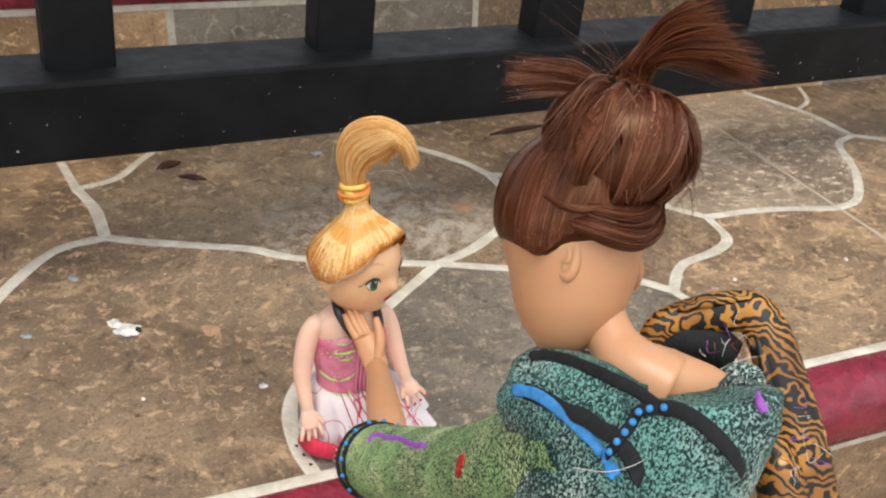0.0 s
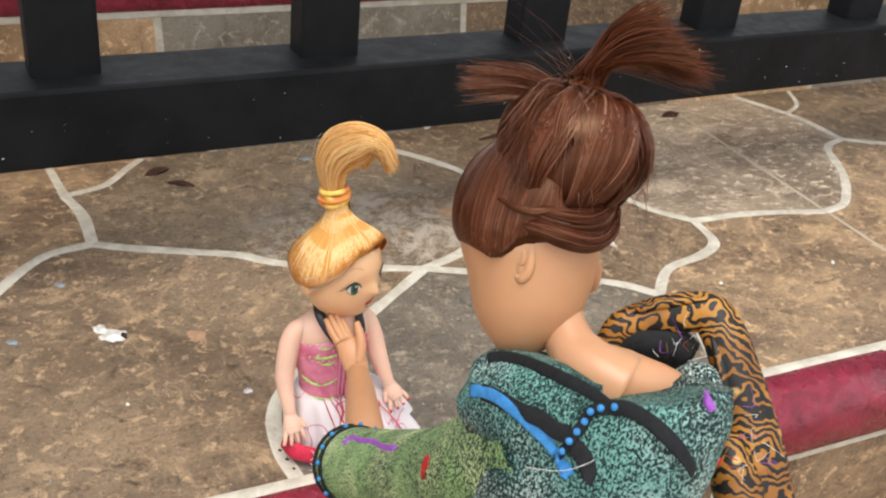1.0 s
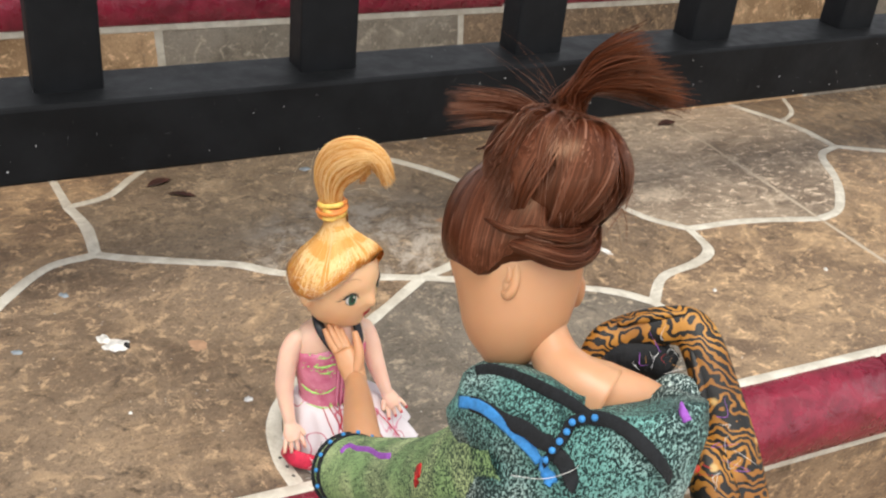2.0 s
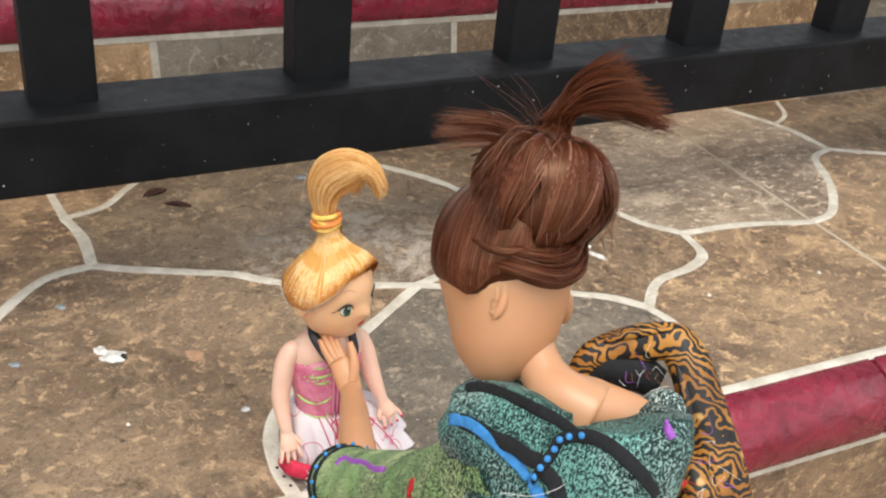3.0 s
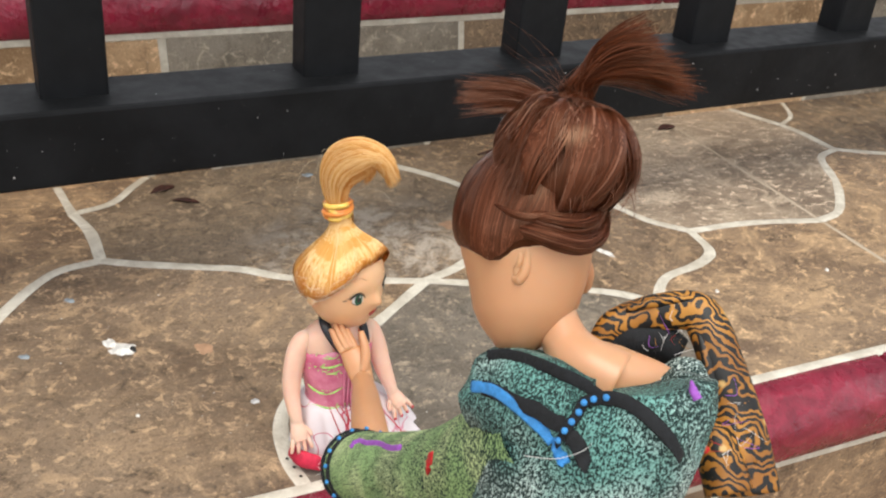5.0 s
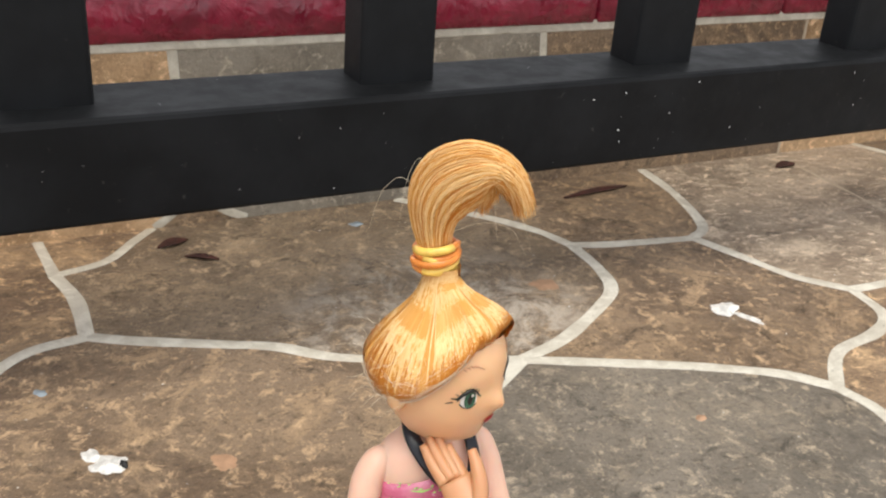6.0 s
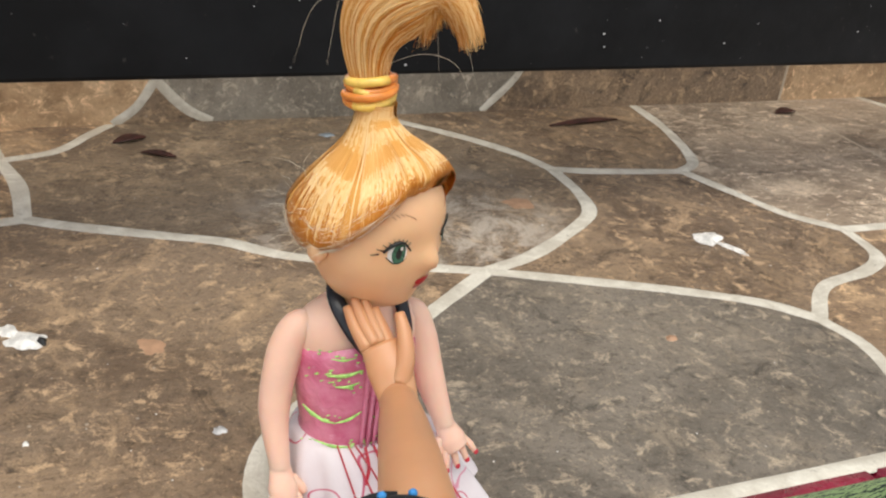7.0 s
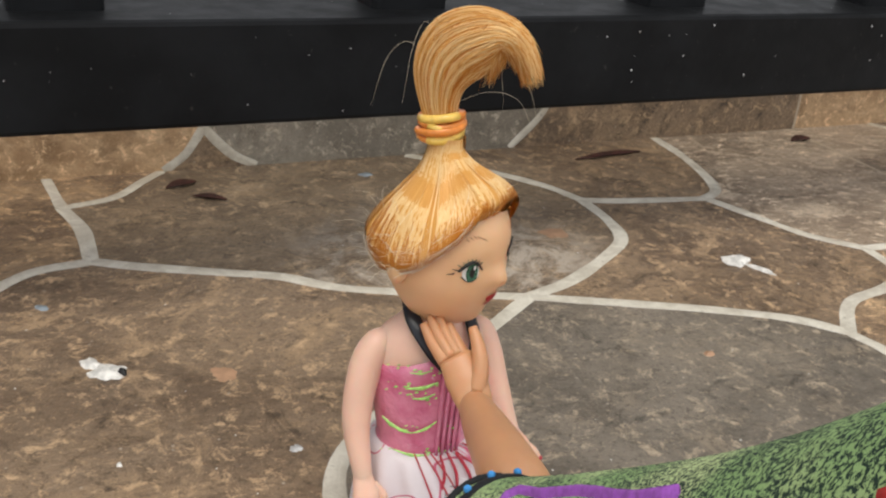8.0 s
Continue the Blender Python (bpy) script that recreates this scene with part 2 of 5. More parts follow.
def tiger_material():
    n = Nodes("tiger_print", 0.5)
    c = n.mix(n.step(n.noise(110, 3), 0.35, 0.7), (0.28, 0.105, 0.011), (0.52, 0.235, 0.034))
    band = n.wave(230, 24.0, 2.5, 0.9, "DIAGONAL")
    c = n.mix(n.step(n.math("ADD", band, n.math("MULTIPLY", n.math("SUBTRACT", n.noise(130, 2), 0.5), 0.9)), 0.51, 0.60), (0.006, 0.005, 0.004), c)
    c = n.mix(n.step(n.voro(170), 0.06, 0.14, 0.9, 0), c, (0.62, 0.40, 0.14))
    n.color(c)
    n.bump(n.noise(700, 3), 0.2, 0.0005)
    return n.mat


BODICE, SKIRT, TIGER = bodice_material(), skirt_material(), tiger_material()
TEAL = speckle_material("teal_print", (0.003, 0.024, 0.022), (0.18, 0.42, 0.37), (0.62, 0.76, 0.71), 0.52)
GREEN = speckle_material("green_print", (0.005, 0.032, 0.018), (0.32, 0.50, 0.20), (0.56, 0.68, 0.33), 0.475)

# ---- helpers for meshes ----


def mesh_object(name, verts, faces, mats, parent=None, label="", slots=None, smooth=True):
    me = bpy.data.meshes.new(name)
    me.from_pydata([tuple(v) for v in verts], [], faces)
    for m in mats:
        me.materials.append(m)
    if slots:
        me.polygons.foreach_set("material_index", slots)
    me.polygons.foreach_set("use_smooth", [smooth] * len(me.polygons))
    me.update()
    ob = new(name, me)
    ob.parent = parent
    if label:
        ob["label"] = label
    return ob


def part(name, bm, material, parent, label="", smooth=False):
    """Links a bmesh as one mesh object under a thing."""
    me = bpy.data.meshes.new(name)
    bm.to_mesh(me)
    bm.free()
    me.materials.append(material)
    me.polygons.foreach_set("use_smooth", [smooth] * len(me.polygons))
    ob = new(name, me)
    ob.parent = parent
    if label:
        ob["label"] = label
    return ob


def box_bm(x0, x1, y0, y1, z0, z1, bevel=0.0, seg=2):
    bm = bmesh.new()
    bmesh.ops.create_cube(bm, size=1)
    for v in bm.verts:
        v.co = Vector((x0 + (v.co.x + 0.5) * (x1 - x0), y0 + (v.co.y + 0.5) * (y1 - y0), z0 + (v.co.z + 0.5) * (z1 - z0)))
    if bevel:
        bmesh.ops.bevel(bm, geom=bm.edges[:], offset=bevel, segments=seg, affect="EDGES", profile=0.5)
    return bm


def spline(points, per=6):
    """A smooth line through the points (Catmull-Rom)."""
    p = [Vector(q) for q in points]
    if len(p) < 3:
        return [p[0].lerp(p[-1], i / per) for i in range(per + 1)]
    p = [p[0] * 2 - p[1]] + p + [p[-1] * 2 - p[-2]]
    out = []
    for a, b, c, d in zip(p, p[1:], p[2:], p[3:]):
        for i in range(per):
            t = i / per
            out.append(0.5 * (2 * b + (c - a) * t + (2 * a - 5 * b + 4 * c - d) * t * t + (3 * b - a - 3 * c + d) * t ** 3))
    return out + [p[-2]]


# ---- the steps ----
FRONT_Y = 0.1965           # edge of the tread
WALL_TURN = 1.6            # the back riser stands a little askew
TOP_Z = 0.1000             # height of the next tread
RISE = 0.105
X0, X1 = -1.2, 1.8


def wall_y(x):
    return 0.4455 + x * math.tan(radians(WALL_TURN))


NODES = {
    "A": (0.0430, 0.3667), "B": (0.0369, 0.4152), "W0": (0.033, wall_y(0.033)), "WB": (0.078, wall_y(0.078)),
    "C": (0.1784, 0.3080), "J5": (0.2740, 0.2590), "J7": (0.2431, 0.3841), "J6": (0.3009, 0.3749), "WD": (0.327, wall_y(0.327)),
    "J4": (0.3351, 0.3141), "J3": (0.4170, 0.3040), "J8": (0.5030, 0.3820), "WX": (0.188, wall_y(0.188)), "WJ": (0.478, wall_y(0.478)),
    "F0": (-0.075, FRONT_Y), "F1": (0.0845, FRONT_Y), "F2": (0.262, FRONT_Y), "R": (0.7501, 0.3103), "RF": (X1, FRONT_Y), "LF": (X0, FRONT_Y),
    "RW": (X1, wall_y(X1)), "LW": (X0, wall_y(X0)), "RR": (X1, 0.33),
}
EDGES = {
    ("A", "B"): [(0.0423, 0.3934)], ("B", "W0"): [], ("B", "WB"): [(0.0562, 0.4222), (0.0691, 0.4377)],
    ("A", "C"): [(0.0578, 0.3592), (0.0835, 0.3488), (0.1015, 0.3413), (0.1188, 0.3288), (0.1468, 0.3182)],
    ("A", "F0"): [(0.0205, 0.3598), (-0.0038, 0.3295), (-0.0297, 0.2848), (-0.0578, 0.2348)],
    ("C", "J5"): [(0.2084, 0.2961), (0.2371, 0.2842), (0.2608, 0.2718)], ("J5", "F2"): [(0.2769, 0.2379)],
    ("C", "F1"): [(0.1464, 0.2843), (0.1141, 0.2609), (0.0900, 0.2390), (0.0830, 0.2150)],
    ("C", "J7"): [(0.1999, 0.3161), (0.2259, 0.3331), (0.2384, 0.3451), (0.2427, 0.3625)], ("J7", "WX"): [(0.2343, 0.4033), (0.2152, 0.4259)],
    ("J7", "J6"): [(0.2609, 0.3798)], ("J6", "WD"): [(0.3145, 0.3865), (0.3246, 0.4229)], ("J6", "J4"): [(0.3103, 0.3524), (0.3198, 0.3303)],
    ("J4", "J5"): [(0.3314, 0.2927), (0.3161, 0.2832), (0.2918, 0.2767)], ("J4", "J3"): [(0.3730, 0.3129)],
    ("J3", "J8"): [(0.4380, 0.3111), (0.4643, 0.3399), (0.4828, 0.3726)], ("J8", "WJ"): [(0.4987, 0.4182)], ("J8", "R"): [(0.5328, 0.3684), (0.6011, 0.3405)],
    ("R", "RR"): [],
}


def edge_line(a, b):
    """The line of the joint between two nodes, in either direction; straight where there is none."""
    if (a, b) in EDGES:
        return spline([(*q, 0) for q in (NODES[a], *EDGES[a, b], NODES[b])])
    if (b, a) in EDGES:
        return edge_line(b, a)[::-1]
    return [Vector((*NODES[a], 0)), Vector((*NODES[b], 0))]


def slab(name, outline, depth, material, parent, to=None):
    """A flat stone with the given outline, its face at z = 0, eased at its rim; to: a pose for it."""
    bm = bmesh.new()
    top = bm.faces.new([bm.verts.new(v) for v in outline])
    if top.normal.z < 0:
        top.normal_flip()
    bmesh.ops.recalc_face_normals(bm, faces=[top])
    top.normal_update()
    if top.normal.z < 0:
        top.normal_flip()
    r = bmesh.ops.extrude_face_region(bm, geom=[top])
    for v in r["geom"]:
        if isinstance(v, bmesh.types.BMVert):
            v.co.z -= depth
    bmesh.ops.recalc_face_normals(bm, faces=bm.faces[:])
    bmesh.ops.triangulate(bm, faces=[f for f in bm.faces if len(f.verts) > 4])
    ob = part(name, bm, material, parent)
    if to is not None:
        ob.matrix_local = to
    return ob


def strip(name, line, width, material, parent, height=0.0006, wobble=0.12, to=None, seed=0):
    """A joint band laid along a line, with a low rounded back and uneven sides."""
    rng = random.Random(seed)
    verts, faces = [], []
    k = 5
    ph = rng.random() * 9
    for i, p in enumerate(line):
        a, b = line[max(0, i - 1)], line[min(len(line) - 1, i + 1)]
        d = (b - a).normalized()
        s = Vector((-d.y, d.x, 0))
        w = width * (1 + wobble * noise.noise(Vector((p.x * 60 + ph, p.y * 60, 0))) * 2)
        for j in range(k):
            u = j / (k - 1) * 2 - 1
            verts.append(p + s * u * w / 2 + Vector((0, 0, height * (1 - u ** 4) - 0.0004)))
        if i:
            o = (i - 1) * k
            faces += [(o + j, o + j + 1, o + k + j + 1, o + k + j) for j in range(k - 1)]
    ob = mesh_object(name, verts, faces, [material], parent)
    if to is not None:
        ob.matrix_local = to
    return ob


tread = tagged(part("floor", box_bm(X0, X1, FRONT_Y + 0.004, 0.50, -0.06, -0.0045), CONCRETE, None),
               "stone-look ceramic tread with cream crazy-paving joints", "floor", kind="structure")
STONES = [
    (STONE_TAN, "A B W0 LW LF F0"), (STONE_TAN, "B W0 WB"), (STONE_SMEAR, "A B WB WX J7 C"), (STONE_BROWN, "A C F1 F0"),
    (STONE_GREY, "C J5 F2 F1"), (STONE_BROWN, "J7 WX WD J6"), (STONE_BROWN, "C J7 J6 J4 J5"), (STONE_PALE, "J6 WD WJ J8 J3 J4"),
    (STONE_TAN, "J5 J4 J3 J8 R RR RF F2"), (STONE_BROWN, "J8 WJ RW RR R"),
]
for material, loop in STONES:
    names = loop.split()
    outline = []
    for a, b in zip(names, names[1:] + names[:1]):
        outline += edge_line(a, b)[:-1]
    slab("stone", outline, 0.0045, material, tread)
for i, (a, b) in enumerate(EDGES):
    strip("joint", edge_line(a, b), 0.0083 if i not in (1, 2) else 0.0066, JOINT, tread, seed=i)
strip("joint", spline([(0.493, 0.424, 0), (0.515, 0.437, 0), (0.528, wall_y(0.528), 0)]), 0.005, JOINT, tread, seed=40)
strip("tile_joint", [Vector((0.4175, FRONT_Y + 0.25 * i / 12, 0)) for i in range(13)], 0.0042, THIN_JOINT, tread, 0.0005, 0.2, seed=41)
strip("edge_joint", [Vector((X0 + (X1 - X0) * i / 150, FRONT_Y - 0.0005, 0)) for i in range(151)], 0.0062, JOINT, tread, 0.0008, 0.1, seed=42)


def nosing(name, parent, over, drop, pitch, first, bed_h, to):
    """A run of glazed bullnose tiles. over: how far they stand out; drop: how far they reach down."""
    prof = []
    for i in range(11):
        a = math.pi / 2 * i / 10
        prof.append((-(over - 0.0) * math.sin(a) ** 0.9, -drop * 0.62 * (1 - math.cos(a))))
    prof += [(-over * 0.99, -drop * 0.8), (-over * 0.93, -drop * 0.95), (-over * 0.85, -drop), (0.012, -drop), (0.012, -0.0008), (0.0, -0.0006)]
    half = pitch / 2 - 0.0009
    n = len(prof)
    xs = (-half, -half + 0.001, half - 0.001, half)
    verts, faces = [], []
    for x, s in zip(xs, (0.0009, 0, 0, 0.0009)):
        verts += [(x, y + s * 0.6, z - s * (0.5 if z > -drop * 0.5 else -0.5)) for y, z in prof]
    for r in range(3):
        faces += [(r * n + i, r * n + (i + 1) % n, (r + 1) * n + (i + 1) % n, (r + 1) * n + i) for i in range(n)]
    faces += [tuple(range(n))[::-1], tuple(range(3 * n, 4 * n))]
    base = None
    k = math.floor((X0 - first) / pitch)
    x = first + (k + 0.5) * pitch
    while x < X1:
        if base is None:
            base = mesh_object(name, verts, faces, [RED], parent)
            ob = base
        else:
            ob = new(name, base.data)
            ob.parent = parent
        ob.matrix_local = to @ pose(x, 0, 0)
        x += pitch
    bed = part("nosing_bed", box_bm(X0, X1, -over * 0.80, 0.010, -drop - bed_h, -drop + 0.001, 0.0008), JOINT, parent, "cream mortar line")
    bed.matrix_local = to


front = tagged(part("wall_front", box_bm(X0, X1, FRONT_Y - 0.004, 0.24, -RISE, -0.008), CONCRETE, None),
               "front riser of stone-look tiles under a dark red nosing", "step riser", kind="structure")
nosing("nosing_tile", front, 0.021, 0.0300, 0.115, 0.348, 0.0055, pose(0, FRONT_Y - 0.002, 0.0))
back = tagged(part("wall_back", box_bm(X0, X1, 0.005, 0.06, 0, TOP_Z - 0.006), CONCRETE, None),
              "back riser of tan and grey stone-look tiles", "step riser", kind="structure")
back.matrix_world = pose(0, 0.4455, 0, 0, 0, WALL_TURN)
nosing("nosing_tile", back, 0.008, 0.0215, 0.115, 0.286, 0.0040, pose(0, 0.006, TOP_Z))

# stones of the back riser, laid in its plane
UP = pose(0, 0, 0, 90)
BAND = 0.0760
wall_lines = {
    "left": [(0.0895, BAND), (0.092, 0.040), (0.0955, 0.018)],
    "foot_l": [(0.0955, 0.018), (0.088, 0.007), (0.079, 0.0)], "foot_r": [(0.0955, 0.018), (0.107, 0.006), (0.118, 0.0)],
    "mid": [(0.2585, BAND), (0.261, 0.044), (0.260, 0.020), (0.242, 0.0)], "right": [(0.552, BAND), (0.556, 0.03), (0.548, 0.0)],
}
wl = {k: spline([(*q, 0) for q in v]) for k, v in wall_lines.items()}
flat = lambda *q: [Vector((*v, 0)) for v in q]
WALL_STONES = [
    (STONE_ORANGE, flat((X0, 0), (X0, BAND)) + wl["left"] + wl["foot_l"][1:]),
    (STONE_BROWN, wl["foot_l"][::-1] + wl["foot_r"][1:]),
    (STONE_SLATE, wl["left"] + wl["foot_r"][1:] + wl["mid"][::-1]),
    (STONE_BROWN, wl["mid"] + flat((0.4205, 0.0), (0.4205, BAND))),
    (STONE_ORANGE, flat((0.4215, BAND), (0.4215, 0.0)) + wl["right"][::-1]),
    (STONE_SLATE, wl["right"] + flat((X1, 0.0), (X1, BAND))),
]
for material, outline in WALL_STONES:
    slab("stone", outline, 0.005, material, back, UP)
for i, k in enumerate(wl):
    strip("joint", wl[k], 0.0060, JOINT, back, 0.0006, 0.12, UP, 60 + i)
strip("tile_joint", flat((0.421, 0.0), (0.421, 0.03), (0.421, BAND)), 0.0030, THIN_JOINT, back, 0.0006, 0.1, UP, 70)

# stones of the front riser
UPF = pose(0, FRONT_Y - 0.010, 0, 90)
fj = [spline([(x, -0.030, 0), (x + 0.003, -0.06, 0), (x - 0.004, -RISE, 0)]) for x in (-0.12, 0.085, 0.262, 0.46, 0.66)]
cols = [STONE_TAN, STONE_GREY, STONE_BROWN, STONE_TAN, STONE_GREY, STONE_BROWN]
rims = [flat((X0, -0.030), (X0, -RISE))] + fj + [flat((X1, -0.030), (X1, -RISE))]
for m, a, b in zip(cols, rims, rims[1:]):
    slab("stone", a + b[::-1], 0.005, m, front, UPF)
for i, line in enumerate(fj):
    strip("joint", line, 0.0055, JOINT, front, 0.0006, 0.12, UPF, 80 + i)

# the next tread, behind the fence
upper = tagged(part("floor_upper", box_bm(X0, X1, 0.012, 1.6, -0.32, -0.0045), CONCRETE, None),
               "upper tread of pale stone-look tiles with cream joints", "floor", kind="structure")
upper.matrix_world = pose(0, 0.4455, TOP_Z, 0, 0, WALL_TURN)
ul = {
    "a": [(-0.30, 0.062), (-0.05, 0.052), (0.055, 0.040), (0.088, 0.026)], "b": [(0.088, 0.026), (0.090, 0.006)],
    "c": [(0.088, 0.026), (0.130, 0.058), (0.215, 0.070), (0.246, 0.042)], "d": [(0.246, 0.042), (0.258, 0.006)],
    "e": [(0.246, 0.042), (0.36, 0.052), (0.52, 0.030)], "f": [(0.52, 0.030), (0.53, 0.006)],
}
us = {k: spline([(*q, 0) for q in v]) for k, v in ul.items()}
UPPER_STONES = [
    (STONE_ORANGE, us["a"] + us["b"][1:] + flat((X0, 0.006), (X0, 0.062))),
    (STONE_SLATE, us["c"] + us["d"][1:] + us["b"][::-1][:-1]),
    (STONE_BROWN, us["e"] + us["f"][1:] + us["d"][::-1][:-1]),
    (STONE_TAN, us["f"][::-1] + flat((X1, 0.030), (X1, 0.006))),
    (STONE_PALE, flat((X0, 1.6), (X0, 0.062)) + us["a"] + us["c"][1:] + us["e"][1:] + flat((X1, 0.030), (X1, 1.6))),
]
for material, outline in UPPER_STONES:
    slab("stone", outline, 0.0045, material, upper)
for i, k in enumerate(us):
    strip("joint", us[k], 0.0058, JOINT, upper, seed=100 + i)

lower = tagged(part("floor_lower", box_bm(X0, X1, -0.12, FRONT_Y + 0.03, -RISE - 0.10, -RISE, 0.003), STONE_TAN, None),
               "lower tread of brown stone-look tiles", "floor", kind="structure")
ground = tagged(part("ground", box_bm(-60, 60, -60, 60, -RISE - 0.35, -RISE - 0.101), CONCRETE, None), "grey concrete ground round the steps", "ground", kind="structure")

# ---- the fence ----
fence = tagged(new("fence"), "black-painted square-tube iron fence with paint flecks", "fence")
FENCE_TURN = Matrix.Translation((0.28, 0.352, 0)) @ Matrix.Rotation(radians(2.2), 4, "Z") @ Matrix.Translation((-0.28, -0.352, 0))
fence.matrix_world = FENCE_TURN
RY0, RY1, RZ0, RZ1 = 0.3370, 0.3710, 0.0575, 0.0890
part("bottom_rail", box_bm(X0 + 0.1, X1 - 0.1, RY0, RY1, RZ0, RZ1, 0.0016), IRON, fence)
part("top_rail", box_bm(X0 + 0.1, X1 - 0.1, RY0, RY1, 0.80, 0.833, 0.0016), IRON, fence)
bar = None
for i in range(-10, 15):
    x = 0.1425 + 0.1059 * i
    if bar is None:
        bar = part("baluster", box_bm(-0.0128, 0.0128, 0.3500, 0.3665, RZ1 - 0.004, 0.805, 0.0015), IRON, fence)
        ob = bar
    else:
        ob = new("baluster", bar.data)
        ob.parent = fence
    ob.location = (x, 0, 0)
for x in (X0 + 0.08, X1 - 0.08):
    part("post", box_bm(x - 0.025, x + 0.025, RY0 - 0.006, RY1 + 0.006, -0.002, 0.87, 0.002), IRON, fence)


def flecks(name, spots, material, label, parent=None):
    """Many tiny flat crumbs as one object. spots: place, size and the side that they lie on."""
    rng = random.Random(7)
    verts, faces = [], []
    for p, size, up in spots:
        o = len(verts)
        k = rng.randint(5, 7)
        n_ = Vector(up)
        s = n_.orthogonal().normalized()
        t = n_.cross(s)
        for j in range(k):
            a = 2 * math.pi * j / k
            r = size * rng.uniform(0.5, 1.0) / 2
            verts.append(Vector(p) + s * math.cos(a) * r + t * math.sin(a) * r - n_ * 0.0002)
        verts.append(Vector(p) + n_ * size * 0.22)
        faces += [(o + j, o + (j + 1) % k, o + k) for j in range(k)]
    return tagged(mesh_object(name, verts, faces, [material], parent), label, "paint flecks", kind="stuff")


rng = random.Random(11)
rail_spots = [((rng.uniform(-0.05, 0.6), RY0, rng.uniform(RZ0 + 0.003, RZ1 - 0.003)), rng.choice((0.0006, 0.0008, 0.0011, 0.0016)), (0, -1, 0)) for _ in range(80)]
rail_spots += [((rng.uniform(-0.05, 0.6), rng.uniform(RY0, RY1), RZ1), rng.choice((0.0006, 0.0009)), (0, 0, 1)) for _ in range(25)]
flecks("paint_flecks", rail_spots, CHIP_GREY, "tiny pale paint flecks on the black rail").matrix_world = FENCE_TURN
floor_spots = [((rng.uniform(-0.08, 0.6), rng.uniform(0.2, 0.44), 0), rng.choice((0.0005, 0.0007, 0.0009, 0.0013)), (0, 0, 1)) for _ in range(230)]
flecks("floor_flecks", floor_spots, PAINT_WHITE, "tiny white paint flecks scattered on the tread")


def crumb(name, x, y, w, l, turn, h, material, label, category, seed, z=0.0):
    """A thin irregular flake lying flat, thicker in the middle."""
    r = random.Random(seed)
    k, rings = 20, 3
    verts, faces = [(0, 0, h)], []
    rad = [r.uniform(0.42, 1.05) for _ in range(k)]
    rad = [(a + 3 * b + c) / 5 for a, b, c in zip(rad[-1:] + rad, rad, rad[1:] + rad[:1])]
    for q in range(1, rings + 1):
        for j in range(k):
            a = 2 * math.pi * j / k
            s = q / rings * rad[j]
            verts.append((math.cos(a) * s * w / 2, math.sin(a) * s * l / 2, h * (1 - (q / rings) ** 2) * r.uniform(0.7, 1.1) - (0.0003 if q == rings else 0)))
    faces += [(0, 1 + j, 1 + (j + 1) % k) for j in range(k)]
    for q in range(rings - 1):
        o = 1 + q * k
        faces += [(o + j, o + k + j, o + k + (j + 1) % k, o + (j + 1) % k) for j in range(k)]
    ob = tagged(mesh_object(name, verts, faces, [material]), label, category, "crumbs and paint on the tread")
    ob.matrix_world = pose(x, y, z, 0, 0, turn)
    return ob


crumb("paint_splash", 0.0405, 0.2950, 0.015, 0.013, -10, 0.0012, PAINT_WHITE, "dried white paint splash on the tread", "paint splash", 1)
crumb("paint_splash", 0.0370, 0.3000, 0.008, 0.012, 30, 0.0008, PAINT_WHITE, "dried white paint splash on the tread", "paint splash", 14)
crumb("dirt_speck", 0.0445, 0.2935, 0.0035, 0.0045, 20, 0.0016, SOOT, "black speck of dirt on white paint", "dirt", 2)
crumb("paint_chip", 0.0810, 0.2470, 0.0052, 0.0052, 15, 0.0005, CHIP_GREY, "pale grey paint chip on the tread", "paint chip", 3)
crumb("paint_chip", 0.0260, 0.3370, 0.0075, 0.0065, 0, 0.0004, CHIP_BLUE, "blue-grey paint chip on the tread", "paint chip", 4)
crumb("paint_chip", 0.0050, 0.3010, 0.0065, 0.0055, 0, 0.0004, CHIP_BLUE, "blue-grey paint chip on the tread", "paint chip", 15)
crumb("paint_chip", 0.1610, 0.4290, 0.009, 0.008, 0, 0.0006, CHIP_BLUE, "blue-grey paint chip on the tread", "paint chip", 5)
crumb("paint_chip", 0.2170, 0.2590, 0.0055, 0.0045, 0, 0.0010, CHIP_TAN, "pinkish plaster crumb on the tread", "paint chip", 6)
crumb("paint_chip", 0.0390, 0.2520, 0.0026, 0.0026, 0, 0.0008, PAINT_WHITE, "small white paint chip on the tread", "paint chip", 7)
crumb("paint_splash", 0.2720, 0.3160, 0.019, 0.016, 20, 0.0015, PAINT_WHITE, "curled white paint splash with a tail", "paint splash", 8)
crumb("paint_splash", 0.2765, 0.3075, 0.006, 0.022, 28, 0.0008, PAINT_WHITE, "curled white paint splash with a tail", "paint splash", 9)
crumb("paint_stain", 0.0710, 0.2860, 0.012, 0.014, 40, 0.0002, CHIP_TAN, "faint orange stain on the tread", "stain", 10)
crumb("paint_stain", 0.2130, 0.3550, 0.020, 0.016, 0, 0.0002, CHIP_TAN, "faint orange stain on the tread", "stain", 11)
for bx, by in ((0.0828, 0.2120), (0.0838, 0.2070), (0.0846, 0.2020)):
    crumb("dirt_speck", bx, by, 0.0014, 0.0020, 30, 0.0006, SOOT, "black speck of dirt on the cream joint", "dirt", 21, 0.0003)
crumb("pebble", 0.5880, 0.3840, 0.007, 0.007, 0, 0.004, SOOT, "small black pebble on the tread", "pebble", 12)
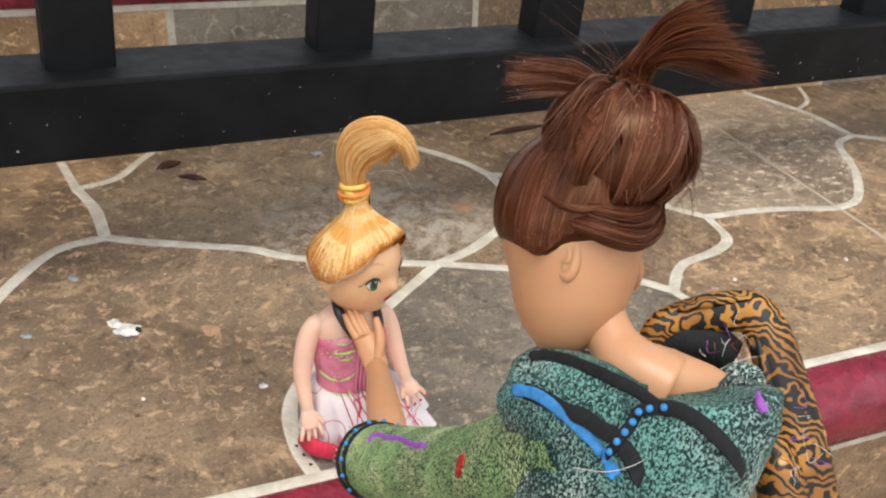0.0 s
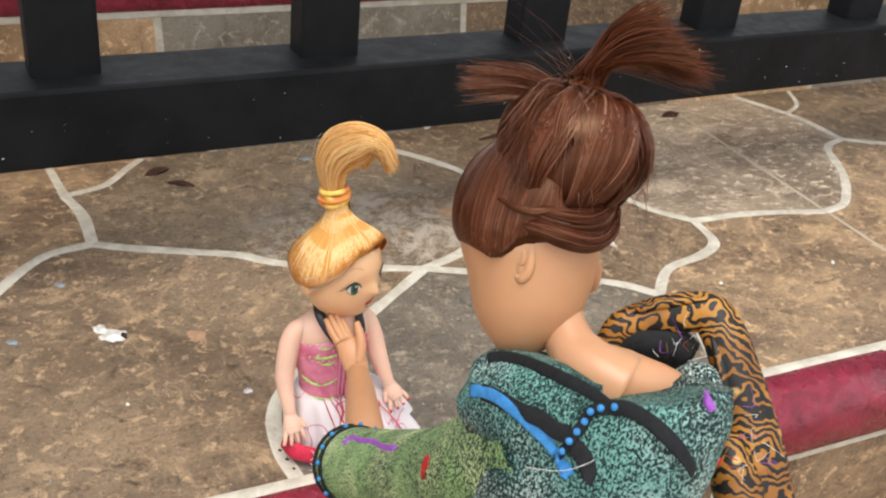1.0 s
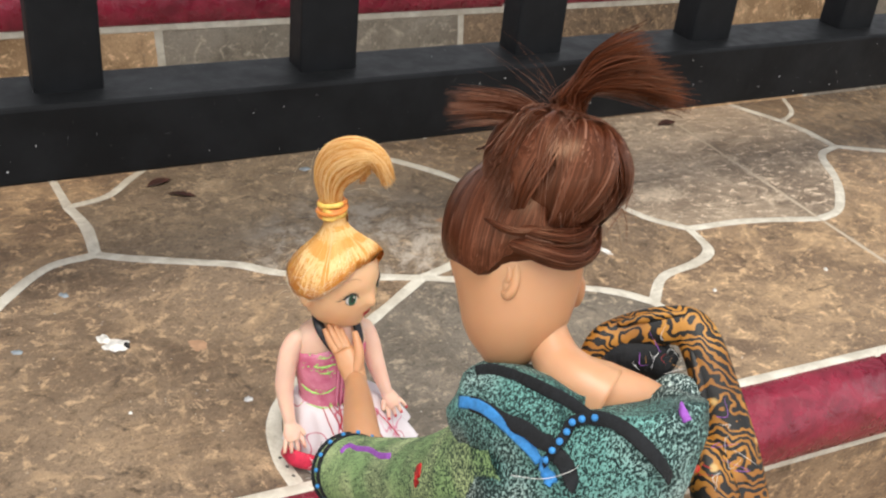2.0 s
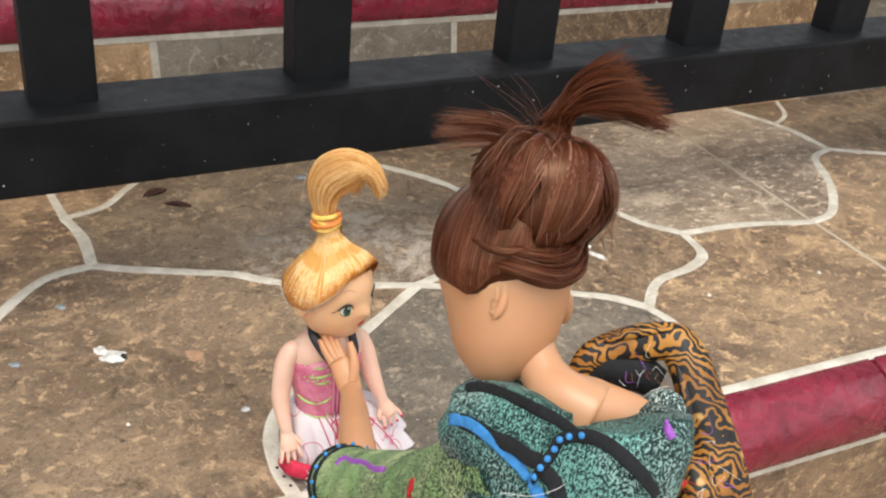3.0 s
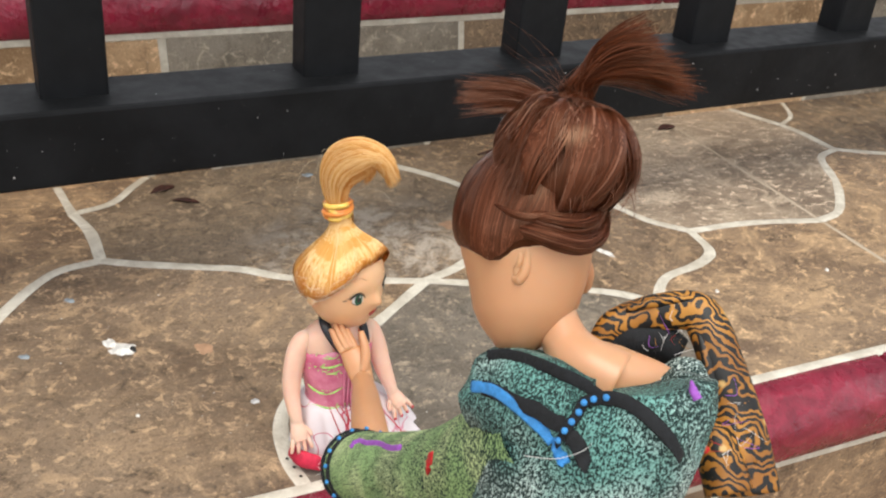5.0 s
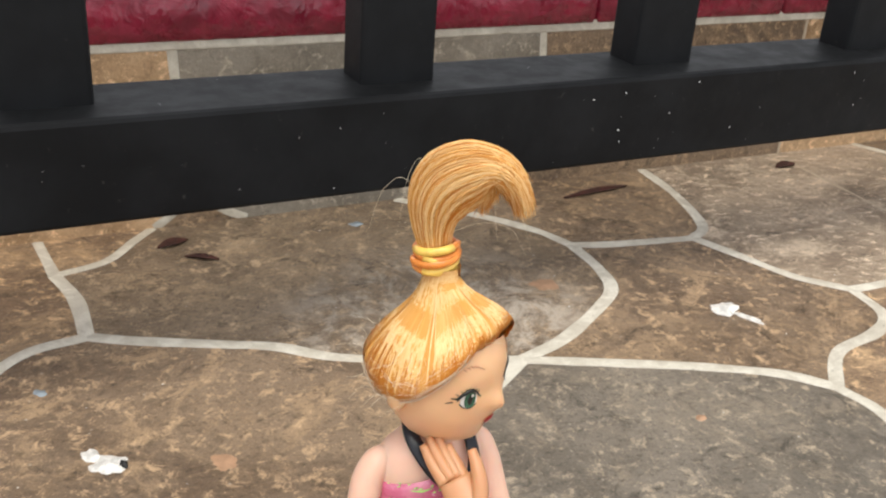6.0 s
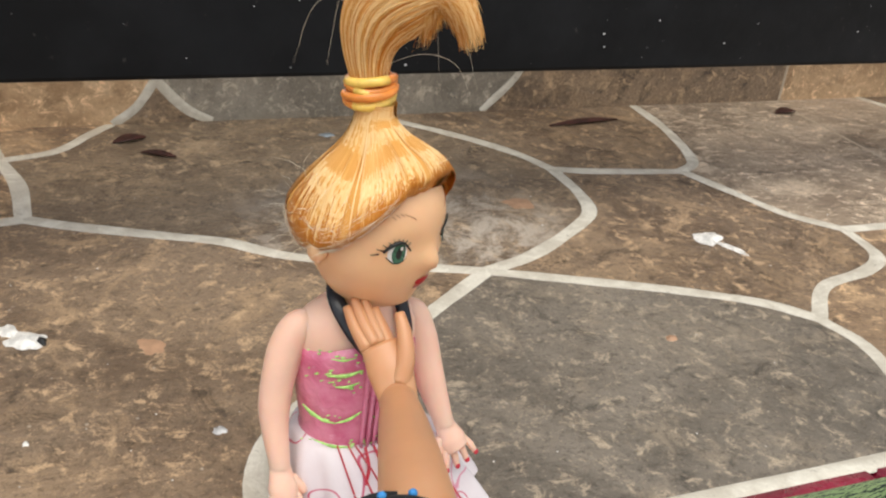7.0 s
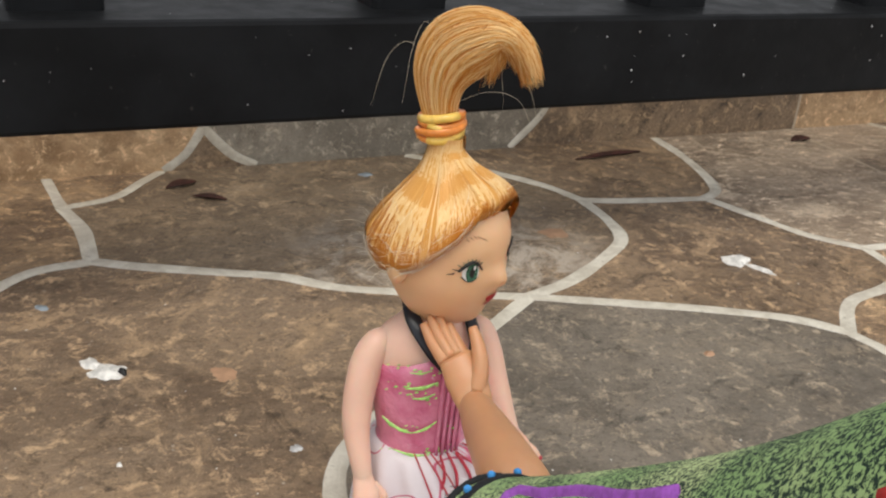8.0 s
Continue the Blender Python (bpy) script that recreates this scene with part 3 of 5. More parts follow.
crumb("pebble", 0.3090, 0.2590, 0.003, 0.003, 0, 0.0012, PAINT_WHITE, "small white crumb on the tread", "crumb", 16)
crumb("pebble", 0.3790, 0.2590, 0.003, 0.003, 0, 0.0012, PAINT_WHITE, "small white crumb on the tread", "crumb", 17)


def dry_leaf(x, y, length, width, turn, label):
    """A curled dry leaf: a bent strip, pointed at both ends."""
    verts, faces = [], []
    k = 12
    for i in range(k + 1):
        u = i / k
        w = width * math.sin(math.pi * min(0.97, max(0.03, u))) ** 0.7 / 2
        for s, h in ((-1, 0.0012), (0, 0.0), (1, 0.0014)):
            verts.append(((u - 0.5) * length, s * w, 0.0006 + h * math.sin(math.pi * u) + 0.0009 * (u - 0.5) ** 2))
        if i:
            o = (i - 1) * 3
            faces += [(o, o + 3, o + 4, o + 1), (o + 1, o + 4, o + 5, o + 2)]
    ob = tagged(mesh_object("dry_leaf", verts, faces, [LEAF]), label, "leaf", "dry leaves on the tread")
    sol = ob.modifiers.new("thick", "SOLIDIFY")
    sol.thickness = 0.0004
    ob.matrix_world = pose(x, y, 0, 0, 0, turn)
    return ob


dry_leaf(0.0830, 0.4300, 0.0135, 0.0050, 22, "dark brown curled dry leaf on the tread")
dry_leaf(0.0915, 0.4140, 0.0135, 0.0026, -26, "thin dark brown dry leaf on the tread")
dry_leaf(0.4100, 0.4390, 0.0150, 0.0060, 10, "dark brown dry leaf by the riser")
dry_leaf(0.2860, 0.4330, 0.0400, 0.0035, 8, "long thin dry stalk on the tread")

# ---- the dolls ----


class Soup:
    """Collects the pieces of one mesh, each with its material."""

    def __init__(self):
        self.v, self.f, self.m, self.mats = [], [], [], []

    def slot(self, material):
        if material not in self.mats:
            self.mats.append(material)
        return self.mats.index(material)

    def add(self, verts, faces, material):
        o, s = len(self.v), self.slot(material)
        self.v += [Vector(p) for p in verts]
        self.f += [tuple(o + i for i in f) for f in faces]
        self.m += [s] * len(faces)
        return range(o, len(self.v))

    def rings(self, rings, material, caps=True, close=True):
        """Skins a row of rings with as many points each."""
        k = len(rings[0])
        verts = [p for r in rings for p in r]
        faces = []
        for i in range(len(rings) - 1):
            a, b = i * k, (i + 1) * k
            faces += [(a + j, a + (j + 1) % k, b + (j + 1) % k, b + j) for j in range(k if close else k - 1)]
        if caps:
            faces += [tuple(range(k))[::-1], tuple(range(len(verts) - k, len(verts)))]
        return self.add(verts, faces, material)

    def tube(self, points, radii, material, k=12, per=5, flat=1.0, across=None, caps=True):
        """A limb along a smooth line; radii at the points; flat: thickness against width; across: the way of the width."""
        line = spline(points, per)
        n = len(line)
        rr = np.interp(np.linspace(0, len(radii) - 1, n), range(len(radii)), radii)
        rings, ref = [], Vector(across) if across else None
        for i, p in enumerate(line):
            d = (line[min(n - 1, i + 1)] - line[max(0, i - 1)]).normalized()
            if ref is None:
                ref = d.orthogonal()
            s = (ref - d * ref.dot(d)).normalized()
            if not across:
                ref = s
            t = d.cross(s)
            rings.append([p + (s * math.cos(a) + t * math.sin(a) * flat) * rr[i] for a in (2 * math.pi * j / k for j in range(k))])
        return self.rings(rings, material, caps)

    def ball(self, c, r, material, m=None, nu=20, nv=12, shape=None):
        """An ellipsoid; m turns it; shape bends each point of the unit sphere."""
        c, verts, faces = Vector(c), [], []
        m = m or Matrix.Identity(3)
        for i in range(nv + 1):
            th = math.pi * i / nv
            for j in range(nu):
                ph = 2 * math.pi * j / nu
                u = Vector((math.sin(th) * math.cos(ph), math.sin(th) * math.sin(ph), math.cos(th)))
                if shape:
                    u = shape(u)
                verts.append(c + m @ Vector((u.x * r[0], u.y * r[1], u.z * r[2])))
        for i in range(nv):
            faces += [(i * nu + j, (i + 1) * nu + j, (i + 1) * nu + (j + 1) % nu, i * nu + (j + 1) % nu) for j in range(nu)]
        return self.add(verts, faces, material)

    def ribbon(self, points, width, material, centre, per=3):
        """A flat lock of hair that lies on a rounded head."""
        line = spline(points, per)
        n, verts, faces = len(line), [], []
        for i, p in enumerate(line):
            d = (line[min(n - 1, i + 1)] - line[max(0, i - 1)]).normalized()
            o = (p - centre).normalized()
            q = d.cross(o).normalized() * width * (1 if i < n - 2 else 0.6)
            verts += [p - q - o * width * 0.04, p + o * width * 0.05, p + q - o * width * 0.04]
            if i:
                a = (i - 1) * 3
                faces += [(a, a + 1, a + 4, a + 3), (a + 1, a + 2, a + 5, a + 4)]
        self.add(verts, faces, material)

    def strand(self, points, width, material, per=4):
        """One lock of fibres: a thin three-sided tube, tapered at its end."""
        n = len(points)
        self.tube(points, [width] * (n - 1) + [width * 0.3], material, 3, per, caps=False)

    def finish(self, name, label, category, place):
        ob = mesh_object(name, self.v, self.f, self.mats, None, "", self.m)
        ob.location = place
        return tagged(ob, label, category)


def jitter(rng, p, s):
    return Vector(p) + Vector((rng.gauss(0, s), rng.gauss(0, s), rng.gauss(0, s)))


def small_doll():
    """The seated child doll; it faces the front of the step and turns its head aside."""
    s, rng = Soup(), random.Random(3)
    ring = lambda z, rx, ry, x=0.0, y=0.0, k=28: [Vector((x + rx * math.cos(a), y + ry * math.sin(a), z)) for a in (2 * math.pi * j / k for j in range(k))]
    # trunk
    s.rings([ring(0.002, 0.012, 0.010), ring(0.012, 0.012, 0.010), ring(0.022, 0.0095, 0.0082), ring(0.034, 0.0112, 0.0086), ring(0.043, 0.0124, 0.0082),
             ring(0.0465, 0.0124, 0.0070), ring(0.0488, 0.0108, 0.0062), ring(0.0505, 0.0080, 0.0056), ring(0.0522, 0.0054, 0.0050), ring(0.060, 0.0048, 0.0048)], CHILD_SKIN)
    # bodice
    top = lambda z: [Vector((p.x, p.y, p.z + 0.0016 * math.cos(2 * math.atan2(p.y, p.x)) * -1)) for p in ring(z, 0.0124, 0.0090, k=40)]
    s.rings([ring(0.0205, 0.0108, 0.0094, k=40), ring(0.0235, 0.0104, 0.0090, k=40), ring(0.030, 0.0116, 0.0094, k=40), ring(0.036, 0.0123, 0.0096, k=40),
             ring(0.0405, 0.0125, 0.0094, k=40), top(0.0435), [p * 0.97 + Vector((0, 0, 0.0014)) for p in top(0.0435)]], BODICE, caps=False)
    front = lambda x, z: Vector((x, -math.sqrt(max(0.01, 1 - (x / 0.0128) ** 2)) * 0.0096 - 0.0002, z))
    # lime glints of the foil, modelled as coloured slivers and dots
    for x0, z0, x1, z1, w in ((-0.008, 0.0385, -0.0015, 0.0402, 0.0009), (-0.0065, 0.0362, -0.002, 0.0374, 0.0007), (-0.0105, 0.0292, -0.006, 0.0276, 0.0007),
                              (-0.006, 0.0276, -0.001, 0.0304, 0.0007), (-0.0095, 0.0228, -0.002, 0.0218, 0.0007), (0.002, 0.0372, 0.0055, 0.0374, 0.0005),
                              (-0.0115, 0.0302, -0.0085, 0.0284, 0.0010), (-0.0075, 0.0425, -0.003, 0.0432, 0.0005)):
        mid = front((x0 + x1) / 2, (z0 + z1) / 2 - 0.0004)
        s.tube([front(x0, z0), mid, front(x1, z1)], [w * 0.2, w * 0.6, w * 0.2], LIME, 6, 4, 0.35, (0, 0, 1))
    for _ in range(70):
        p = front(rng.uniform(-0.0115, 0.004), rng.choice((0.0225, 0.0285, 0.0372, 0.039, 0.0432)) + rng.gauss(0, 0.0006))
        s.ball(p, (rng.uniform(0.0002, 0.0006), 0.00012, rng.uniform(0.0001, 0.0003)), LIME, None, 6, 4)
    # gathered seam down the front
    for i in range(5):
        x = -0.0005 + 0.0016 * i
        s.tube([front(x, 0.0435), front(x * 0.9, 0.034), front(x * 0.8, 0.0215)], [0.0004, 0.0005, 0.0004], BODICE, 5, 4)
    # ribbon round the neck
    s.tube([(0.0005, -0.0100, 0.0435), (-0.0032, -0.0088, 0.0480), (-0.0060, -0.0040, 0.0530), (-0.0050, 0.0020, 0.0560)], [0.0018, 0.0018, 0.0016, 0.0014], BLACK_RIBBON, 8, 5, 0.18, (1, 0, 0.35))
    s.tube([(0.0062, -0.0094, 0.0440), (0.0072, -0.0075, 0.0480), (0.0070, -0.0020, 0.0530), (0.0050, 0.0020, 0.0560)], [0.0015, 0.0015, 0.0014, 0.0013], BLACK_RIBBON, 8, 5, 0.18, (1, 0, -0.1))
    # arms, with four fingers and a thumb
    for side, line, tip in ((-1, [(-0.0120, 0.0, 0.0455), (-0.0146, -0.0005, 0.0400), (-0.0168, -0.003, 0.0290), (-0.0162, -0.0075, 0.0175)], (-0.0155, -0.0125, 0.0085)),
                            (1, [(0.0116, 0.0, 0.0457), (0.0138, -0.001, 0.0400), (0.0160, -0.004, 0.0310), (0.0187, -0.0078, 0.0222)], (0.0225, -0.0112, 0.0145))):
        s.tube([(side * 0.0085, 0.0002, 0.0462)] + line, [0.0024, 0.0033, 0.0036, 0.0031, 0.0020], CHILD_SKIN, 28, 9, caps=False)
        w, t = Vector(line[-1]), Vector(tip)
        d = (t - w).normalized()
        c = Vector((1, 0, 0)) - d * d.x
        c.normalize()
        s.tube([w - d * 0.0035, w.lerp(t, 0.06), w.lerp(t, 0.36), w.lerp(t, 0.62)], [0.0018, 0.0023, 0.0030, 0.0027], CHILD_SKIN, 20, 5, 0.78, c)
        for q in range(4):
            o = (q - 1.5) * 0.00155
            a = w.lerp(t, 0.5) + c * o
            e = w.lerp(t, 0.98 - 0.05 * abs(q - 1.5)) + c * o * 1.6 + Vector((0, 0, -0.0008))
            s.tube([a, a.lerp(e, 0.5) + Vector((0, -0.0003, 0.0004)), e], [0.00085, 0.00082, 0.0006], CHILD_SKIN, 8, 3)
            if side > 0:
                s.ball(e + Vector((0, -0.0003, 0.0002)), (0.0006, 0.0006, 0.0007), NAIL_RED, None, 8, 6)
        a = w.lerp(t, 0.2) - c * side * 0.002
        s.tube([a, a.lerp(t, 0.3) - c * side * 0.0022, a.lerp(t, 0.45) - c * side * 0.003], [0.0010, 0.0010, 0.0007], CHILD_SKIN, 8, 3)
    # skirt with deep folds
    k, rings = 96, []
    for i in range(15):
        u = i / 14
        row = []
        for j in range(k):
            a = 2 * math.pi * j / k
            fold = (math.sin(a * 9 + 1.3 * math.sin(a * 2)) * 0.0016 + math.sin(a * 17 + 2) * 0.0006) * u
            r = 0.0100 + (0.0215 - 0.0100) * u ** 0.75 + fold
            z = 0.0218 - 0.0205 * u ** 1.5 + 0.0012 * math.sin(a * 6 + 2 * u) * u
            row.append(Vector((0.0085 * u + r * math.cos(a) * 1.06, -0.002 * u + r * math.sin(a) * 0.88, max(0.0004, z))))
        rings.append(row)
    s.rings(rings, SKIRT, caps=False)
    for a in (-2.05, -1.85, -1.72, -1.25, -0.95):
        pts = [(0.0085 * u + (0.0106 + 0.0118 * u ** 0.75) * math.cos(a + 0.12 * u) * 1.06, -0.002 * u + (0.0112 + 0.0118 * u ** 0.75) * math.sin(a + 0.12 * u) * 0.88, 0.0222 - 0.0195 * u ** 1.5) for u in (0.0, 0.3, 0.6, 1.0)]
        s.tube(pts, [0.00018, 0.0002, 0.00024, 0.00018], NAIL_RED, 5, 4)
    for dx in (-0.0018, 0.0, 0.0018):
        s.tube([(0.002 + dx, -0.0105, 0.0220), (0.003 + dx * 1.5, -0.0135, 0.0190), (0.003 + dx * 2.2, -0.0150, 0.0150)], [0.0003, 0.0004, 0.0003], NAIL_RED, 6, 4)
    s.tube([(-0.018, -0.008, 0.006), (-0.016, -0.0125, 0.0055), (-0.010, -0.0160, 0.0045), (-0.004, -0.0175, 0.0032)], [0.0028, 0.0032, 0.0028, 0.0012], CRIMSON, 10, 5, 0.5, (0, 0.3, 1))
    # legs that stretch out from under the skirt
    for x in (0.002, 0.0145):
        s.tube([(x, -0.006, 0.0060), (x + 0.001, -0.014, 0.0048), (x + 0.0015, -0.0195, 0.0036)], [0.0044, 0.0040, 0.0032], CHILD_SKIN, 12, 4)
    # head
    turn = Matrix.Rotation(radians(32), 3, "Z") @ Matrix.Rotation(radians(5), 3, "X")
    hc = Vector((0.0008, -0.0005, 0.0679))
    R = Vector((0.0131, 0.0140, 0.0178))

    def face(u):
        """Bends the unit sphere into a chubby child's head; the face looks along -y."""
        u = u.copy()
        f = max(0.0, -u.y)
        low = max(0.0, -u.z)
        u.x *= 1 - 0.25 * low ** 2.0 + 0.10 * math.exp(-((u.z + 0.35) / 0.25) ** 2) * f
        u.y *= 1 + 0.05 * math.exp(-((u.z - 0.45) / 0.3) ** 2) * f - 0.60 * low * (1 if u.y > 0 else 0.0)
        r2 = (u.x / 0.15) ** 2 + ((u.z + 0.10) / 0.13) ** 2
        u.y -= 0.17 * math.exp(-r2) * (f > 0.3)
        r2 = (u.x / 0.20) ** 2 + ((u.z + 0.37) / 0.09) ** 2
        u.y -= 0.05 * math.exp(-r2) * (f > 0.2)
        r2 = (u.x / 0.25) ** 2 + ((u.z + 0.72) / 0.15) ** 2
        u.y -= 0.09 * math.exp(-r2) * (f > 0.1)
        for e in (-1, 1):
            r2 = ((u.x - e * 0.36) / 0.17) ** 2 + ((u.z - 0.10) / 0.13) ** 2
            u.y += 0.045 * math.exp(-r2) * (f > 0.3)
        return u

    def on_face(az, el, out=0.0):
        """A place on the head: degrees aside and up from where it looks."""
        a, e = radians(az), radians(el)
        u = face(Vector((math.sin(a) * math.cos(e), -math.cos(a) * math.cos(e), math.sin(e))))
        p = Vector((u.x * R.x, u.y * R.y, u.z * R.z))
        return hc + turn @ (p * (1 + out))


    def skull(u):
        """The head with its crown drawn in under the hair."""
        e = math.degrees(math.asin(max(-1.0, min(1.0, u.z))))
        return face(u) * (1 - 0.14 * min(1.0, max(0.0, (e - hairline(math.degrees(math.atan2(u.x, -u.y))) - 3) / 12)))

    def hairline(a):
        """Height angle of the hairline at a degrees aside from the face."""
        a = abs((a + 180) % 360 - 180)
        return float(np.interp(a, (0, 30, 45, 60, 75, 90, 120, 180), (42, 39, 28, 14, 1, -7, -13, -15)))

    s.ball(hc, R, FACE_SKIN, turn, 64, 44, skull)
    for e in (-1, 1):
        s.ball(hc + turn @ Vector((e * 0.0136, 0.0010, -0.0018)), (0.0016, 0.0022, 0.0030), FACE_SKIN, turn)

    def patch(az, el, ra, re, material, out, k=18, rings=4):
        """A painted oval that follows the head's surface."""
        verts, faces = [on_face(az, el, out)], []
        for q in range(1, rings + 1):
            verts += [on_face(az + ra * q / rings * math.cos(a), el + re * q / rings * math.sin(a), out) for a in (2 * math.pi * j / k for j in range(k))]
        faces += [(0, 1 + j, 1 + (j + 1) % k) for j in range(k)]
        for q in range(rings - 1):
            o = 1 + q * k
            faces += [(o + j, o + k + j, o + k + (j + 1) % k, o + (j + 1) % k) for j in range(k)]
        s.add(verts, faces, material)

    EL = 3.0
    for e in (-1, 1):
        patch(e * 32, EL, 8.8, 6.4, EYE_WHITE, 0.004)
        patch(e * 31, EL, 6.2, 7.0, EYE_GREEN, 0.008)
        patch(e * 31, EL - 0.4, 2.8, 3.4, EYE_DARK, 0.012)
        patch(e * 29, EL + 2.8, 1.3, 1.4, EYE_WHITE, 0.016, 10, 2)
        lid = [on_face(e * (32 + a), EL + 7.0 * math.cos(radians(a * 7.2)), 0.012) for a in (-12, -7, -2, 2, 7, 12)]
        s.tube(lid, [0.00014, 0.00024, 0.00032, 0.00036, 0.00036, 0.00024], EYE_DARK, 6, 3)
        under = [on_face(e * (32 + a), EL - 6.7 * math.cos(radians(a * 7.2)), 0.010) for a in (-8, -3, 3, 9)]
        s.tube(under, [0.00005, 0.00009, 0.0001, 0.00012], EYE_DARK, 5, 3)
        for q in range(9):
            a = -8 + 2.9 * q
            s.tube([on_face(e * (32 + a), EL + 6.0 - 0.03 * a * a, 0.014), on_face(e * (32 + a * 1.3 + 1.6), EL + 9.8 - 0.05 * a * a, 0.03)], [0.00014, 0.00006], EYE_DARK, 4, 2)
        for q in range(6):
            a = q * 2.2
            s.tube([on_face(e * (21 + a * 1.6), EL + 21 + 2.2 * math.sin(a / 3.5), 0.006), on_face(e * (24 + a * 1.6), EL + 22.6 + 2.2 * math.sin(a / 3.5), 0.006)], [0.00010, 0.00007], BROW, 4, 2)
    patch(0, -20.5, 9, 3.2, LIP_RED, 0.012)
    patch(0, -25.5, 7, 3.0, LIP_RED, 0.012)
    # hair: rolled over the hairline, combed up in a hollow curve to the band
    knot = hc + turn @ Vector((0.0, 0.0030, 0.0)) + Vector((0, 0, 0.0219))

    @functools.lru_cache(maxsize=None)
    def lie(a):
        """The combed hair's profile at a degrees aside, as a fine line from the hairline up to the band."""
        b = abs((a + 180) % 360 - 180)
        e = radians(hairline(a))
        u = face(Vector((math.sin(radians(a)) * math.cos(e), -math.cos(radians(a)) * math.cos(e), math.sin(e))))
        p = Vector((u.x * R.x, u.y * R.y, u.z * R.z))
        d = Vector((p.x, p.y, 0)).normalized()
        r0, z0 = math.hypot(p.x, p.y), p.z
        g = float(np.interp(b, (0, 50, 90, 140, 180), (0.0012, 0.0016, 0.0021, 0.0031, 0.0036)))
        top = Vector((0.0, 0.0030, 0.0))
        rim = [d * (r0 - 0.0006) + Vector((0, 0, z0 + 0.0004)), d * (r0 + g * 0.30) + Vector((0, 0, z0 - 0.0002)), d * (r0 + g * 0.72) + Vector((0, 0, z0 + 0.0010))]
        zb = max(z0 + 0.0030, 0.0015 + 0.45 * max(z0, 0))
        rim.append(d * (max(r0, 0.0128 * min(1.0, max(0.0, (b - 40) / 40))) + g) + Vector((0, 0, zb)))
        rise = 0.0206 - zb
        rim.append(top * 0.25 + d * max(0.0106, r0 * 0.90 + g * 0.2) + Vector((0, 0, max(zb + rise * 0.32, 0.0088))))
        rim.append(top * 0.6 + d * 0.0068 + Vector((0, 0, max(zb + rise * 0.56, 0.0136))))
        rim.append(top * 0.85 + d * 0.0046 + Vector((0, 0, max(zb + rise * 0.80, 0.0172))))
        rim.append(top + d * 0.0037 + Vector((0, 0, 0.0206)))
        rim.append(top + d * 0.0034 + Vector((0, 0, 0.0232)))
        return spline(rim, 6)

    def comb(a, q, lift=0.0):
        """A place on the combed hair, q from the hairline (0) to the band (1), lifted off by so many metres."""
        n0 = math.floor(a)
        out = []
        for k in (n0, n0 + 1):
            l = lie(k % 360)
            x = min(max(q, 0.0), 1.0) * (len(l) - 1)
            i = min(int(x), len(l) - 2)
            out.append(l[i].lerp(l[i + 1], x - i))
        p = out[0].lerp(out[1], a - n0)
        o = Vector((p.x, p.y, p.z * 0.4)).normalized()
        return hc + turn @ (p + o * lift)

    s.rings([[comb(j * 4.0, q / 40) for j in range(90)] for q in range(41)], BLONDE, caps=False)
    # locks: fibres of one lock lie together, some a little proud of the rest
    locks = [(rng.uniform(0, 360), rng.gauss(0, 5.0), rng.uniform(0.0, 0.00020)) for _ in range(90)]
    for _ in range(5200):
        a, tw, proud = rng.choice(locks)
        a += rng.gauss(0, 3.0)
        proud += rng.uniform(0.00002, 0.00007)
        # pale fibres start above the roll and paint the gloss from overhead
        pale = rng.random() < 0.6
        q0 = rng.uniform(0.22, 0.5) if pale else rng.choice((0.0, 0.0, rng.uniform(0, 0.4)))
        pts = [comb(a + tw * math.sin(math.pi * q * 0.5), q, proud * math.sin(math.pi * min(0.9, 0.12 + q * 0.8))) for q in (q0 + (1 - q0) * k / 9 for k in range(10))]
        s.ribbon(pts, rng.uniform(0.00008, 0.00022), LIT_BLONDE if pale else BLONDE, hc, 2)
    # deeper orange over the lower hair: its shade put into the fibre colour
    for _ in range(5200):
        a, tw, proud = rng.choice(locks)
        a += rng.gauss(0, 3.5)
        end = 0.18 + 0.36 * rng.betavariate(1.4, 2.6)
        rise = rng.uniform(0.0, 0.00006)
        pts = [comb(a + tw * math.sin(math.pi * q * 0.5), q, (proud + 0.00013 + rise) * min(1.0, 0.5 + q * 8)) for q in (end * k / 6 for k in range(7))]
        s.ribbon(pts, rng.uniform(0.00008, 0.00020), SHADE_BLONDE, hc, 2)
    # loose fibres that cross the roll over the ear
    for _ in range(70):
        a = rng.uniform(-150, -60)
        q = rng.uniform(0.12, 0.42)
        da, dq = rng.uniform(12, 40), rng.uniform(-0.12, 0.16)
        s.strand([comb(a + da * k / 5, max(0.05, q + dq * (k / 5) ** 2), 0.0003 + 0.0005 * math.sin(math.pi * k / 5)) for k in range(6)], 0.000026, CLEAR_FIBRE, 3)
    # the band: one elastic wound several times, and crossed
    turns = []
    for q in range(85):
        a = 2 * math.pi * q / 17
        h = 0.0004 + 0.0046 * q / 84 + 0.0006 * math.sin(a * 1.0 + q * 0.11)
        turns.append(knot + Vector((math.cos(a) * 0.0041, math.sin(a) * 0.0041, h)))
    s.tube(turns, [0.0008, 0.0007, 0.0008], BAND_ORANGE, 8, 1)
    for q0, q1 in ((10, 18), (44, 52), (76, 83)):
        s.tube(turns[q0:q1], [0.0009] * 2, BAND_YELLOW, 8, 1)
    s.tube([knot + Vector((math.cos(a) * 0.0044, math.sin(a) * 0.0044, 0.0012 + 0.0024 * (q / 16))) for q, a in ((q, 2.6 + 3.4 * q / 16) for q in range(17))], [0.0008, 0.0009, 0.0008], BAND_ORANGE, 8, 1)
